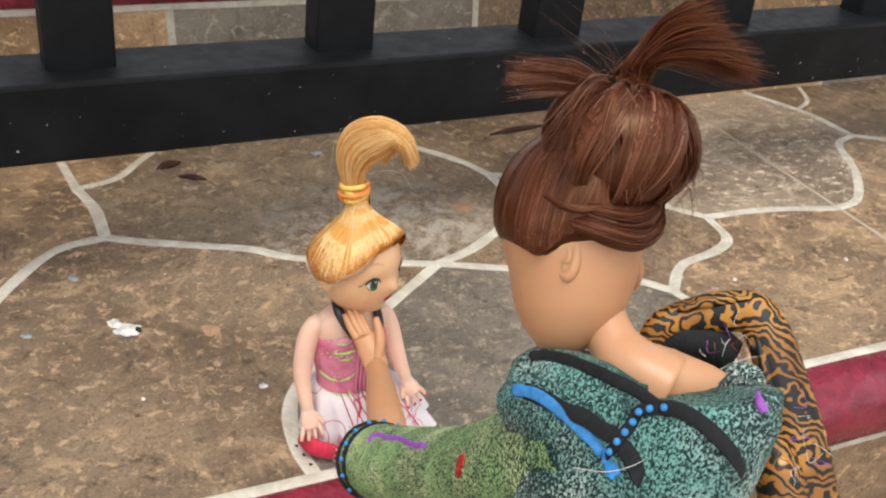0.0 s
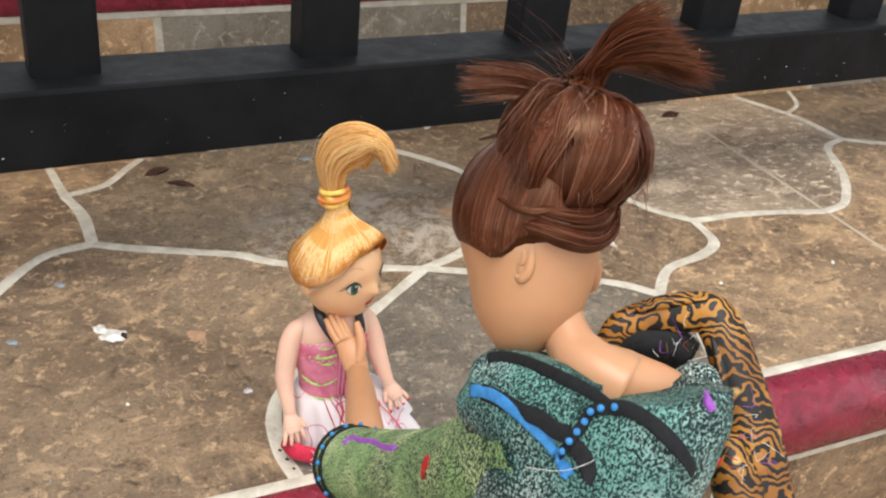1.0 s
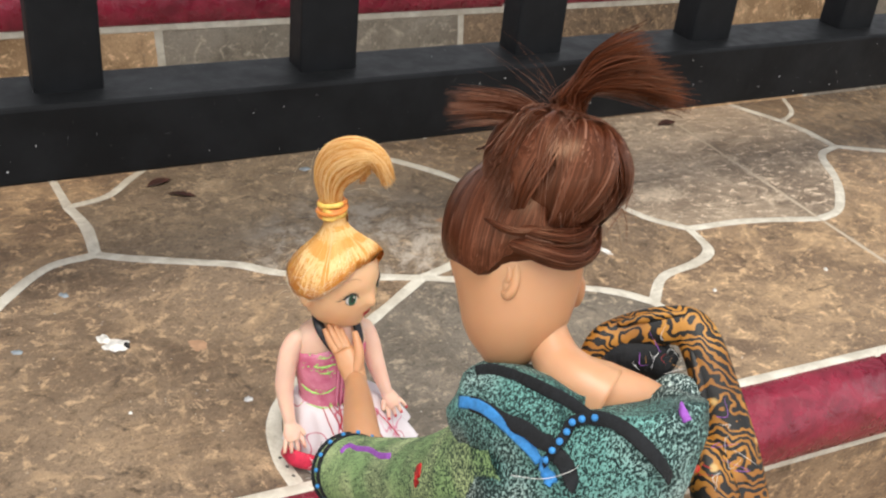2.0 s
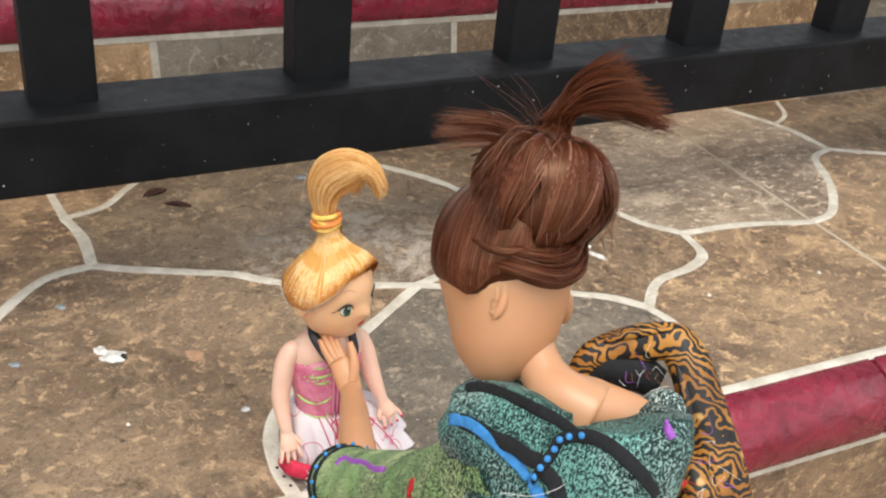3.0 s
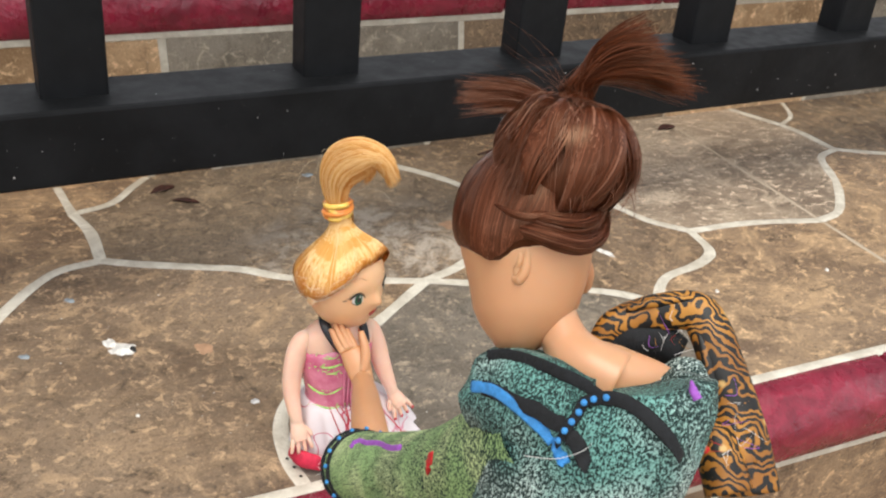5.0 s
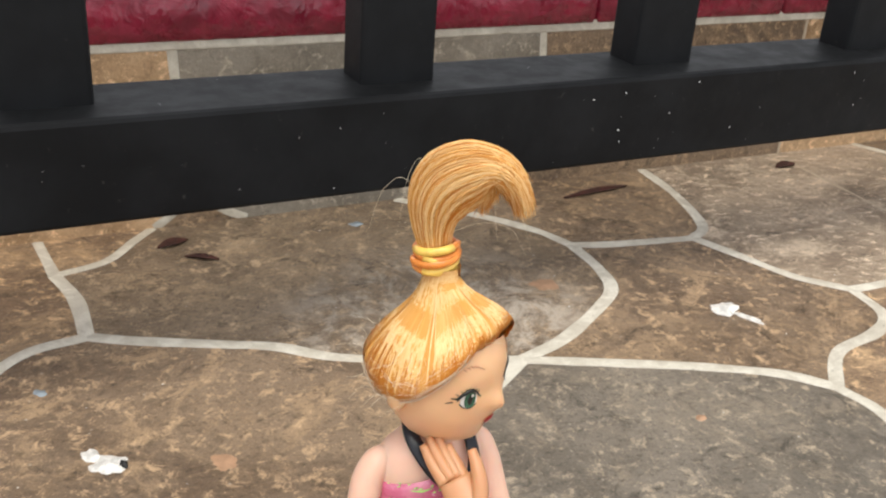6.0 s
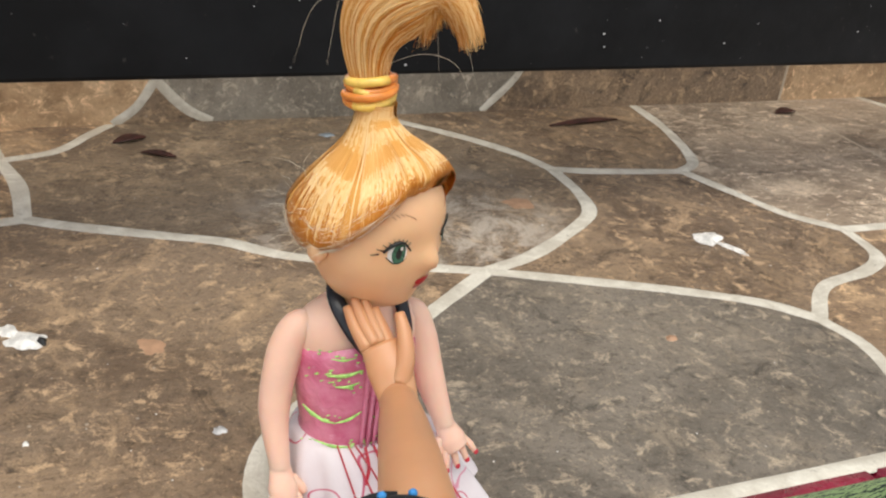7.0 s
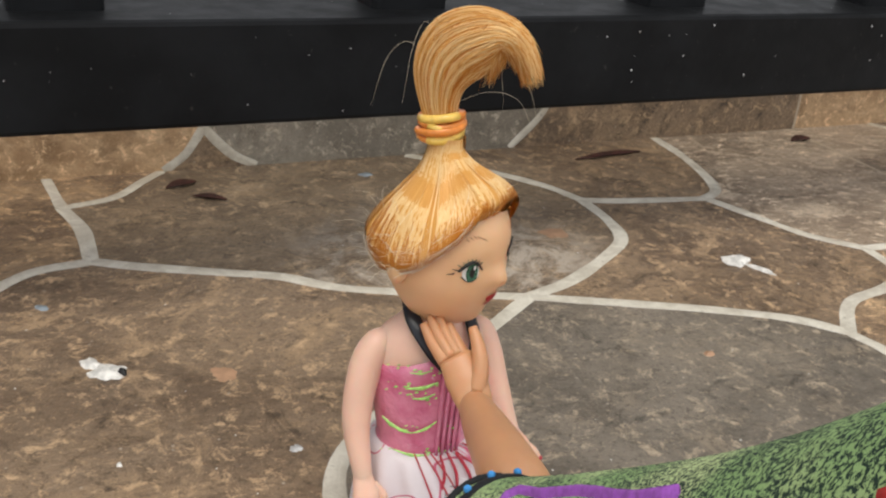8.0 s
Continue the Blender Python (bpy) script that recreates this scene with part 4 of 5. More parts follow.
    s.tube([knot + Vector((math.cos(a) * 0.0042, math.sin(a) * 0.0042, 0.0003)) for a in (2 * math.pi * q / 20 for q in range(21))], [0.0006] * 2, BAND_YELLOW, 8, 1)
    # the tail: it fans out of the band, leans over and droops in a curl
    right = Vector((0.906, -0.42, 0.0))
    back_ = Vector((0.42, 0.906, 0.0))
    spine = [(0.0, 0.0035, 0.0031, 0.0031), (-0.0008, 0.0085, 0.0042, 0.0038), (-0.0004, 0.0132, 0.0061, 0.0048), (0.0018, 0.0174, 0.0072, 0.0054), (0.0064, 0.0202, 0.0062, 0.0056),
             (0.0105, 0.0212, 0.0036, 0.0050), (0.0146, 0.0186, 0.0026, 0.0046), (0.0172, 0.0132, 0.0020, 0.0042)]
    mids = spline([(x, 0.0, z) for x, z, w, d in spine], 6)
    wide = np.interp(np.linspace(0, 7, len(mids)), range(8), [c[2] for c in spine])
    thick = np.interp(np.linspace(0, 7, len(mids)), range(8), [c[3] for c in spine])

    def in_tail(q, th, r):
        """A place in the tail: q along it, th round it, r out from its middle."""
        x = min(max(q, 0.0), 1.0) * (len(mids) - 1)
        i = min(int(x), len(mids) - 2)
        f = x - i
        m = mids[i].lerp(mids[i + 1], f)
        t = (mids[i + 1] - mids[i]).normalized()
        o = Vector((-t.z, 0, t.x))
        w, dp = wide[i] * (1 - f) + wide[i + 1] * f, thick[i] * (1 - f) + thick[i + 1] * f
        c = m + o * w * r * math.cos(th) + Vector((0, dp * r * math.sin(th), 0))
        return knot + right * c.x + back_ * (c.y + 0.10 * c.z) + Vector((0, 0, c.z))

    s.rings([[in_tail(q / 30, 2 * math.pi * j / 28, 0.80) for j in range(28)] for q in range(24)], BLONDE)
    tufts = [(rng.uniform(0, 2 * math.pi), rng.uniform(0.80, 1.03), rng.uniform(0.74, 1.0), rng.gauss(0, 0.12)) for _ in range(70)]
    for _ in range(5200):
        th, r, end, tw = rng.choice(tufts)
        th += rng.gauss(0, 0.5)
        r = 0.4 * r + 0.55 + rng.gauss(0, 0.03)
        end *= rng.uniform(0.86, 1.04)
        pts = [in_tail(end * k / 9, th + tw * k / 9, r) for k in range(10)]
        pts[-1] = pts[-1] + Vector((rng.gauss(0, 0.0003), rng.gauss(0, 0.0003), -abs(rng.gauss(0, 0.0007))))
        # more orange inside the curl, pale outside: shade and highlight painted by colour
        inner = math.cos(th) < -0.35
        s.strand(pts, rng.uniform(0.00005, 0.00010), SHADE_BLONDE if rng.random() < (0.5 if inner else 0.14) else (BLONDE if rng.random() < 0.3 else LIT_BLONDE), 2)
    # locks that hang from under the arch
    for _ in range(9):
        q0, y = rng.uniform(0.52, 0.92), rng.gauss(0, 0.6)
        drop = rng.uniform(0.002, 0.0046)
        for _ in range(70):
            p = in_tail(q0 + rng.gauss(0, 0.025), math.pi + y + rng.gauss(0, 0.2), 0.85)
            e = p + right * rng.gauss(0.0006, 0.0004) + Vector((0, 0, -drop * rng.uniform(0.6, 1.05)))
            s.strand([in_tail(q0 - 0.16, math.pi + y, 0.8), p, p.lerp(e, 0.5) + right * 0.0004, e], 0.00005, rng.choice((SHADE_BLONDE, BLONDE, LIT_BLONDE)), 2)
    # flyaway fibres
    for _ in range(34):
        a = rng.uniform(-170, -70) if rng.random() < 0.7 else rng.uniform(0, 360)
        p = comb(a, rng.uniform(0.15, 0.5), 0.0001)
        d = (p - hc).normalized()
        d = (d + Vector((rng.gauss(0, 0.5), rng.gauss(0, 0.5), rng.uniform(0.0, 0.9)))).normalized()
        l = rng.uniform(0.003, 0.008)
        s.strand([p, p + d * l * 0.5, p + d * l + Vector((rng.gauss(0, 0.001), rng.gauss(0, 0.001), -0.25 * l))], 0.00003, CLEAR_FIBRE, 3)
    for sx, up_, out in ((-1, 0.012, 0.014), (1, 0.004, 0.018), (1, 0.010, 0.019), (-1, 0.016, 0.008), (1, 0.018, 0.012)):
        p = knot + Vector((0, 0, 0.006))
        s.strand([p, p + right * sx * out * 0.45 + Vector((0, 0, up_)), p + right * sx * out * 0.8 + Vector((0, 0, up_ * 0.8)), p + right * sx * out + Vector((0, 0, up_ * 0.2 - 0.003))], 0.000035, CLEAR_FIBRE, 5)
    return s.finish("child_doll", "seated blonde doll in pink foil bodice and white printed skirt", "doll", (0.1015, 0.2175, 0.0))


small_doll()


TALL_PLACE = (0.0778, 0.0799, -0.1192)


def tall_doll():
    """The standing doll that bends forward with one arm stretched out."""
    s, rng = Soup(), random.Random(5)
    place, size = TALL_PLACE, 1.04
    FOOT = (-RISE - TALL_PLACE[2]) / size + 0.0004
    V = Vector
    side = V((0.904, -0.419, 0.086))
    up = V((0.142, 0.484, 0.864))
    away = V((0.4035, 0.7685, -0.4965))
    head_at = V((0.00222, -0.00323, 0.27457))

    def g(x, y, w=0.0):
        """A place by the bent head's own axes, in millimetres: aside, up and away."""
        return head_at + (side * x + up * y + away * w) * 0.001

    # head: level sections from the crown to the chin; how far left and right it reaches, and how deep it is
    sections = [(9.68, -1.76, 4.40, 4.5), (7.48, -6.16, 7.92, 8.0), (2.64, -9.68, 9.86, 10.6), (-2.64, -11.01, 9.86, 11.2), (-6.16, -10.74, 9.68, 11.0), (-8.80, -10.04, 9.33, 10.4), (-11.45, -9.51, 8.63, 9.8),
                (-14.97, -8.89, 7.40, 8.8), (-17.61, -7.75, 5.46, 7.4), (-19.81, -6.16, 3.35, 5.6), (-21.31, -5.02, 1.32, 3.8), (-22.10, -4.23, -0.44, 2.2), (-22.36, -3.52, -1.76, 0.8)]
    rows = spline([(y, (a + b) / 2, 0) for y, a, b, d in sections], 4)
    grow = np.linspace(0, len(sections) - 1, len(rows))
    half = np.interp(grow, range(len(sections)), [(b - a) / 2 for y, a, b, d in sections])
    dep = np.interp(grow, range(len(sections)), [d for y, a, b, d in sections])
    s.rings([[g(r.y + h * math.cos(a), r.x, d * math.sin(a)) for a in (2 * math.pi * j / 44 for j in range(44))] for r, h, d in zip(rows, half, dep)], TAN_SKIN)
    # near ear with its folded rim, and the other one's edge
    s.ball(g(-2.33, -7.52, -9), (0.0015, 0.0014, 0.0035), TAN_SKIN, Matrix((side, -away, up)).transposed(), 20, 14)
    s.tube([g(-3.69, -6.26, -9.6), g(-3.37, -5.01, -10), g(-2.57, -4.26, -10.3), g(-1.58, -4.92, -10.3), g(-1.25, -6.89, -10.3), g(-1.65, -9.28, -10.1), g(-2.53, -10.47, -9.6), g(-3.25, -9.83, -9.2)], [0.0004, 0.0006, 0.0007, 0.0007, 0.0007, 0.0008, 0.0008, 0.0004], TAN_SKIN, 10, 5)
    s.tube([g(-2.97, -6.07, -10.1), g(-2.32, -6.64, -10.3), g(-2.40, -8.13, -10.2), g(-3.04, -8.64, -9.8)], [0.0003, 0.0005, 0.0005, 0.0003], TAN_SKIN, 8, 4)
    s.ball(g(9.17, -10.30, 3), (0.0012, 0.0014, 0.0030), TAN_SKIN)
    # neck with the seam of the head, and the bare shoulders
    s.tube([g(3.69, -14.79, -2), g(4.17, -17.34, -2.5), g(5.40, -20.44, -4), g(8.07, -23.57, -6), g(12.15, -25.94, -7)], [0.0031, 0.0033, 0.0037, 0.0047, 0.0052], NECK_SKIN, 32, 7)
    s.tube([g(6.92, -23.47, -5), g(12.30, -24.76, -6), g(17.71, -25.77, -6.5), g(21.93, -26.62, -6.5)], [0.0046, 0.0045, 0.0034, 0.0020], NECK_SKIN, 28, 6)
    s.tube([g(0.98, -17.24, -3.5), g(1.84, -15.57, -5.6), g(3.99, -14.58, -6.2), g(6.39, -14.57, -4.4)], [0.00025] * 2, TAN_SKIN, 6, 6)
    # jacket: sections from the shoulders down to the hem of the gown
    across = (V((0.0116, -0.0393, 0.2684)) - V((-0.0035, -0.0096, 0.2478))).normalized()
    deep = across.cross(V((0, 0, 1))).normalized()

    def cloth(c, w, d, k=72, ruffle=0.0, z=0.0):
        out = []
        for j in range(k):
            a = 2 * math.pi * j / k
            q = 1 + ruffle * math.sin(a * 7 + z * 90)
            sx, sy = math.cos(a), math.sin(a)
            sx = math.copysign(abs(sx) ** 0.8, sx)
            out.append(V(c) + across * w * q * sx + deep * d * q * sy)
        return out

    c0 = V((0.0026, -0.0270, 0.2521))
    down = V((0, 0, -1))
    body = []
    for h, w, d, r in ((-0.0075, 0.0165, 0.0085, 0.0), (-0.004, 0.0195, 0.0105, 0.0), (0.002, 0.0208, 0.0118, 0.0), (0.010, 0.0202, 0.0125, 0.01), (0.022, 0.0182, 0.0125, 0.015),
                       (0.036, 0.0150, 0.0115, 0.02), (0.055, 0.0175, 0.0140, 0.03), (0.085, 0.0190, 0.0165, 0.04), (0.130, 0.0210, 0.0190, 0.06)):
        body.append(cloth(c0 + down * h, w, d, 72, r, h))
    foot = c0.copy()
    foot.z = FOOT
    body.append(cloth(foot, 0.0235, 0.0215, 72, 0.07, 0.2))
    fine = []
    for a, b in zip(body, body[1:]):
        for q in range(8):
            fine.append([p.lerp(r, q / 8) for p, r in zip(a, b)])
    fine.append(body[-1])
    # the jacket stands open at the nape: its edge dips under the bare shoulders
    neck_x = (-11.34, -9.33, -8.29, -6.53, -0.92, 3.89, 7.74, 11.90, 17.51, 19.28, 20.32, 23.92)
    neck_y = (-28.93, -26.53, -21.96, -20.60, -21.00, -22.20, -24.53, -25.49, -25.49, -23.97, -23.49, -24.13)

    def neckline(points):
        out = []
        for p in points:
            d = p - head_at
            x, y = d.dot(side) * 1000, d.dot(up) * 1000
            over = y - float(np.interp(x, neck_x, neck_y))
            out.append(p - up * 0.001 * over if over > 0 else p)
        return out

    idx = s.rings([neckline(r) for r in fine], TEAL, caps=True)
    n0 = len(s.v)
    arm = s.tube([(0.0025, -0.0289, 0.2550), (-0.0013, -0.0223, 0.2522), (-0.0042, -0.0150, 0.2490), (-0.0057, -0.0114, 0.2453)], [0.0105, 0.0098, 0.0080, 0.0060], TEAL, 40, 12)
    s.v[n0:] = neckline(s.v[n0:])
    skin = [s.v[i] for i in idx][:72 * 34] + [s.v[i] for i in arm]
    centre = c0 + down * 0.012

    def drape(points, width, material, flat=0.16, per=9, lift=0.0009):
        """A band of cloth that lies on the jacket."""
        line = []
        for p in spline(points, per):
            n = min(skin, key=lambda v: ((v - p) - away * (v - p).dot(away)).length + 0.30 * (v - p).dot(away))
            line.append(n + V((-0.25, -0.65, 0.72)) * lift)
        smooth = line
        for _ in range(14):
            smooth = [smooth[0]] + [(a + b * 2 + c) / 4 for a, b, c in zip(smooth, smooth[1:], smooth[2:])] + [smooth[-1]]
        s.tube(smooth, [width] * 2, material, 10, 1, flat, V((0.24, 0.46, 0.86)))
        return smooth

    # sleeve and arm that reach out
    sl = [(-0.0011, -0.0245, 0.2491), (-0.0016, -0.0133, 0.2339), (0.0004, 0.0081, 0.2105), (0.0021, 0.0334, 0.1888), (0.0014, 0.0592, 0.1697)]
    n0 = len(s.v)
    s.tube(sl, [0.0096, 0.0104, 0.0102, 0.0098, 0.0090], GREEN, 40, 9, caps=False)
    sleeve = s.v[n0:]
    skin += sleeve

    def on_sleeve(points, width, material, per=6):
        line = []
        for p in spline(points, per):
            line.append(min(sleeve, key=lambda v: ((v - p) - away * (v - p).dot(away)).length + 0.12 * (v - p).dot(away)) + V((-0.1, -0.6, 0.7)) * 0.0003)
        s.tube([line[0]] + [(a + b * 2 + c) / 4 for a, b, c in zip(line, line[1:], line[2:])] + [line[-1]], [width] * 2, material, 8, 1, 0.2, V((0.24, 0.46, 0.86)))

    drape([g(-8.00, -21.35, -16), g(-2.63, -21.67, -16), g(2.51, -23.17, -16), g(6.85, -24.67, -16)], 0.0009, BLACK_CLOTH)
    drape([g(6.85, -24.67, -16), g(11.20, -26.80, -16), g(15.15, -30.12, -16), g(18.70, -34.07, -16)], 0.0010, BLACK_CLOTH)
    drape([g(-9.58, -26.80, -16), g(-6.18, -26.80, -16), g(-1.84, -29.80, -16), g(1.79, -32.96, -16)], 0.0009, BLUE_CLOTH)
    drape([g(-7.76, -26.64, -16), g(-2.63, -28.15, -16), g(0.93, -29.57, -16), g(3.30, -30.75, -16)], 0.0012, BLACK_CLOTH, lift=0.0007)
    drape([g(1.79, -32.96, -16), g(2.27, -34.54, -16), g(3.06, -36.44, -16)], 0.0010, BLUE_CLOTH)
    drape([g(3.30, -31.07, -16), g(4.88, -33.28, -16), g(6.46, -36.84, -16)], 0.0012, BLACK_CLOTH, lift=0.0007)
    seam = drape([g(7.64, -24.27, -16), g(5.90, -26.33, -16), g(4.32, -28.70, -16), g(3.06, -31.31, -16), g(1.64, -34.07, -16)], 0.0008, BLACK_CLOTH)
    for p in seam[2::5]:
        s.ball(p + (V((-0.25, -0.5, 0.6)) * 0.0005), (0.0005, 0.0005, 0.0005), BLUE_CLOTH, None, 10, 8)
    drape([g(18.79, -23.49, -14), g(19.28, -24.61, -14), g(19.92, -25.89, -14)], 0.0006, PURPLE_CLOTH, 0.4)
    # a loose thread over the jacket
    s.strand([g(-2.41, -34.29, -19), g(1.76, -34.50, -20), g(5.15, -33.46, -20.5), g(6.68, -32.39, -20.5)], 0.00006, WHITE_CLOTH, 6)
    on_sleeve([(-0.0063, 0.0448, 0.1893), (-0.0047, 0.0386, 0.1971), (-0.0029, 0.0301, 0.2054)], 0.0009, PURPLE_CLOTH)
    on_sleeve([(-0.0078, 0.0038, 0.2213), (-0.0060, 0.0062, 0.2222), (-0.0040, 0.0084, 0.2212)], 0.0012, RED_CLOTH)
    # frayed dark cuff
    e, d = V(sl[-1]), (V(sl[-1]) - V(sl[-2])).normalized()
    cu = d.orthogonal().normalized()
    cv = d.cross(cu)
    rim = [e - d * 0.0015 + (cu * math.cos(a) + cv * math.sin(a)) * 0.0092 for a in (2 * math.pi * j / 32 for j in range(33))]
    s.tube(rim, [0.0006] * 2, BLACK_CLOTH, 8, 1)
    inset = [p - d * 0.0042 for p in rim]
    s.tube(inset, [0.0013] * 2, BLACK_CLOTH, 10, 1, 0.35, d)
    for j in range(0, 32, 2):
        s.ball(inset[j] + (rim[j] - e).normalized() * 0.0006, (0.0006, 0.0006, 0.0006), BLUE_CLOTH, None, 8, 6)
    for j in range(90):
        a = rng.uniform(0, 2 * math.pi)
        p = e + (cu * math.cos(a) + cv * math.sin(a)) * 0.0091
        s.strand([p, p + d * 0.0008, jitter(rng, p + d * rng.uniform(0.0012, 0.0026), 0.0004)], 0.00012, rng.choice((BLACK_CLOTH, BLACK_CLOTH, WHITE_CLOTH)), 2)
    s.tube([g(-30.38, -58.25, 92), g(-32.38, -53.68, 104), g(-34.37, -50.69, 120), g(-36.45, -48.13, 138), g(-38.30, -45.36, 151), g(-39.72, -42.60, 155)], [0.0052, 0.0050, 0.0046, 0.0041, 0.0033, 0.0018], TAN_SKIN, 24, 7)
    # palm, four slim fingers held together, and the thumb
    s.tube([g(-37.50, -47.19, 146), g(-38.66, -44.43, 153), g(-40.43, -39.79, 155), g(-42.46, -35.86, 156)], [0.0034, 0.0035, 0.0041, 0.0034], TAN_SKIN, 20, 6, 0.58, side)
    for a, b, c in ((g(-44.40, -36.74, 156), g(-47.04, -33.02, 157.5), g(-48.94, -29.39, 158.5)), (g(-43.17, -35.86, 156), g(-45.80, -31.78, 157.5), g(-47.73, -27.82, 158.8)), (g(-41.95, -35.53, 156.2), g(-44.24, -31.63, 157.8), g(-45.97, -27.83, 159)), (g(-40.70, -36.04, 156), g(-42.43, -32.65, 157.4), g(-43.97, -29.40, 158.6))):
        s.tube([a, b, c], [0.0015, 0.0012, 0.0008], TAN_SKIN, 12, 5)
    s.tube([g(-38.58, -42.11, 154), g(-37.70, -37.91, 154), g(-38.11, -33.77, 154.6), g(-39.25, -30.01, 155.6)], [0.0020, 0.0017, 0.0014, 0.0009], TAN_SKIN, 14, 6)
    # the other arm, bent in a wide printed sleeve with a sharp fold at the elbow
    s.tube([g(10.52, -21.44, 1), g(13.18, -17.89, 1), g(18.23, -16.12, 1), g(23.33, -15.32, 0), g(26.18, -15.93, -1), g(27.86, -19.13, -2), g(28.99, -23.33, -3), g(30.45, -29.19, -4), g(31.63, -34.97, -5), g(32.62, -42.36, -6)],
           [0.0012, 0.0017, 0.0020, 0.0021, 0.0022, 0.0023, 0.0024, 0.0026, 0.0028, 0.0030], TIGER, 36, 8, 1.45, away)
    for a, b, c in ((g(26.38, -13.74, -2), g(28.22, -19.76, -4), g(29.51, -26.35, -5.6)), (g(25.54, -18.15, -3), g(26.53, -23.10, -4.6), g(27.42, -28.86, -5.8)), (g(14.81, -15.14, -1), g(19.98, -13.97, -1.4), g(25.07, -13.40, -2)), (g(30.25, -27.97, -6), g(31.83, -32.84, -7), g(32.55, -37.64, -8))):
        s.tube([a, b, c], [0.0004, 0.0009, 0.0005], TIGER, 12, 6, 0.7, side)
    s.tube([g(26.09, -31.56, -5), g(27.12, -33.90, -6), g(27.71, -37.04, -7), g(28.71, -41.81, -8)], [0.0012, 0.0026, 0.0034, 0.0036], TIGER, 24, 6)
    s.tube([g(11.72, -21.21, 2), g(15.37, -19.67, 2.5), g(19.84, -20.11, 2.5), g(23.76, -22.28, 2)], [0.0020, 0.0034, 0.0034, 0.0026], BLACK_CLOTH, 20, 5)
    s.tube([g(20.33, -24.47, -4), g(22.36, -24.14, -4.5), g(24.33, -24.82, -4.5), g(25.07, -29.01, -5)], [0.0012, 0.0020, 0.0022, 0.0016], TEAL, 20, 5)
    s.tube([g(21.51, -28.73, -6.5), g(23.25, -29.31, -7), g(24.89, -29.23, -6.5)], [0.0003, 0.0005, 0.0003], RED_CLOTH, 8, 4)
    s.tube([g(24.21, -29.99, -6.5), g(24.65, -32.04, -6.8), g(24.26, -34.10, -7)], [0.0005, 0.0009, 0.0006], WHITE_CLOTH, 10, 4)
    s.tube([g(25.51, -30.51, -6), g(25.92, -32.97, -6.4), g(25.27, -35.36, -7)], [0.0004, 0.0006, 0.0004], RED_CLOTH, 8, 4)
    s.tube([g(20.36, -36.13, -8), g(23.17, -35.18, -8.5), g(25.66, -35.51, -8.5)], [0.0007, 0.0009, 0.0006], RED_CLOTH, 8, 4)
    for _ in range(26):
        p = jitter(rng, rng.choice([(0.0088, -0.0335, 0.2688), (0.0077, -0.0290, 0.2669), (0.0108, -0.0446, 0.2657), (0.0109, -0.0481, 0.2625), (0.0074, -0.0477, 0.2623)]), 0.0012)
        s.strand([p, jitter(rng, p, 0.0009), jitter(rng, p + V((0, -0.0006, 0.0006)), 0.0014)], 0.00005, rng.choice((WHITE_CLOTH, WHITE_CLOTH, RED_CLOTH, PURPLE_CLOTH, TIGER)), 3)
    # hair cap: how far it reaches at each height, and the hairline over temple, ear and nape
    caps = [(12.33, 0.00, 7.48, 5.0), (9.86, -5.46, 9.51, 8.6), (6.60, -8.98, 10.74, 10.8), (3.08, -10.83, 11.45, 12.0), (0.00, -11.62, 11.71, 12.6), (-2.82, -11.80, 11.62, 12.6), (-5.46, -11.53, 11.09, 12.2)]
    line_x = (-11.80, -9.24, -7.04, -5.63, -3.35, -1.32, 1.06, 3.70, 6.60, 9.24, 11.09)
    line_y = (-5.11, -6.69, -8.01, -7.31, -5.02, -4.31, -5.02, -6.08, -7.04, -6.87, -5.46)

    def cap_at(a, u, lift=0.0):
        """A place on the cap: round it by the angle a, from the crown (0) to the hairline (1)."""
        t = min(max(u, 0.0), 1.0) * (len(caps) - 1)
        i = min(int(t), len(caps) - 2)
        y, x0, x1, d = (p + (q - p) * (t - i) for p, q in zip(caps[i], caps[i + 1]))
        x = (x0 + x1) / 2 + (x1 - x0) / 2 * math.cos(a)
        near = max(0.0, -math.sin(a)) ** 0.5
        y += (float(np.interp(x, line_x, line_y)) - caps[-1][0]) * near * max(0.0, (u - 0.45) / 0.55) ** 1.5
        tuck = 1 - 0.05 * max(0.0, (u - 0.85) / 0.15) ** 2
        n = side * math.cos(a) + away * math.sin(a)
        return g((x0 + x1) / 2 + (x - (x0 + x1) / 2) * tuck, y, d * tuck * math.sin(a)) + n * lift

    s.rings([[cap_at(2 * math.pi * j / 72, q / 24) for j in range(72)] for q in range(25)], BROWN_HAIR)
    waves = [(rng.uniform(0, 2 * math.pi), rng.gauss(0.35, 0.12), rng.uniform(0, 0.00045)) for _ in range(80)]
    for _ in range(6500):
        a, tw, proud = rng.choice(waves)
        a += rng.gauss(0, 0.07)
        b = rng.uniform(0.9, 1.0)
        lift = proud + rng.uniform(0.00003, 0.00016)
        # fibres sweep back from the face as they rise
        pts = [cap_at(a + tw * (1 - q / b) * (1 if math.cos(a) < 0.2 else -0.6), q, lift * math.sin(math.pi * min(1.0, 0.15 + q * 0.75))) for q in (b * (1 - k / 8) for k in range(9))]
        s.ribbon(pts, rng.uniform(0.00005, 0.00011), BROWN_HAIR if rng.random() < 0.985 else LIGHT_BROWN, head_at, 2)

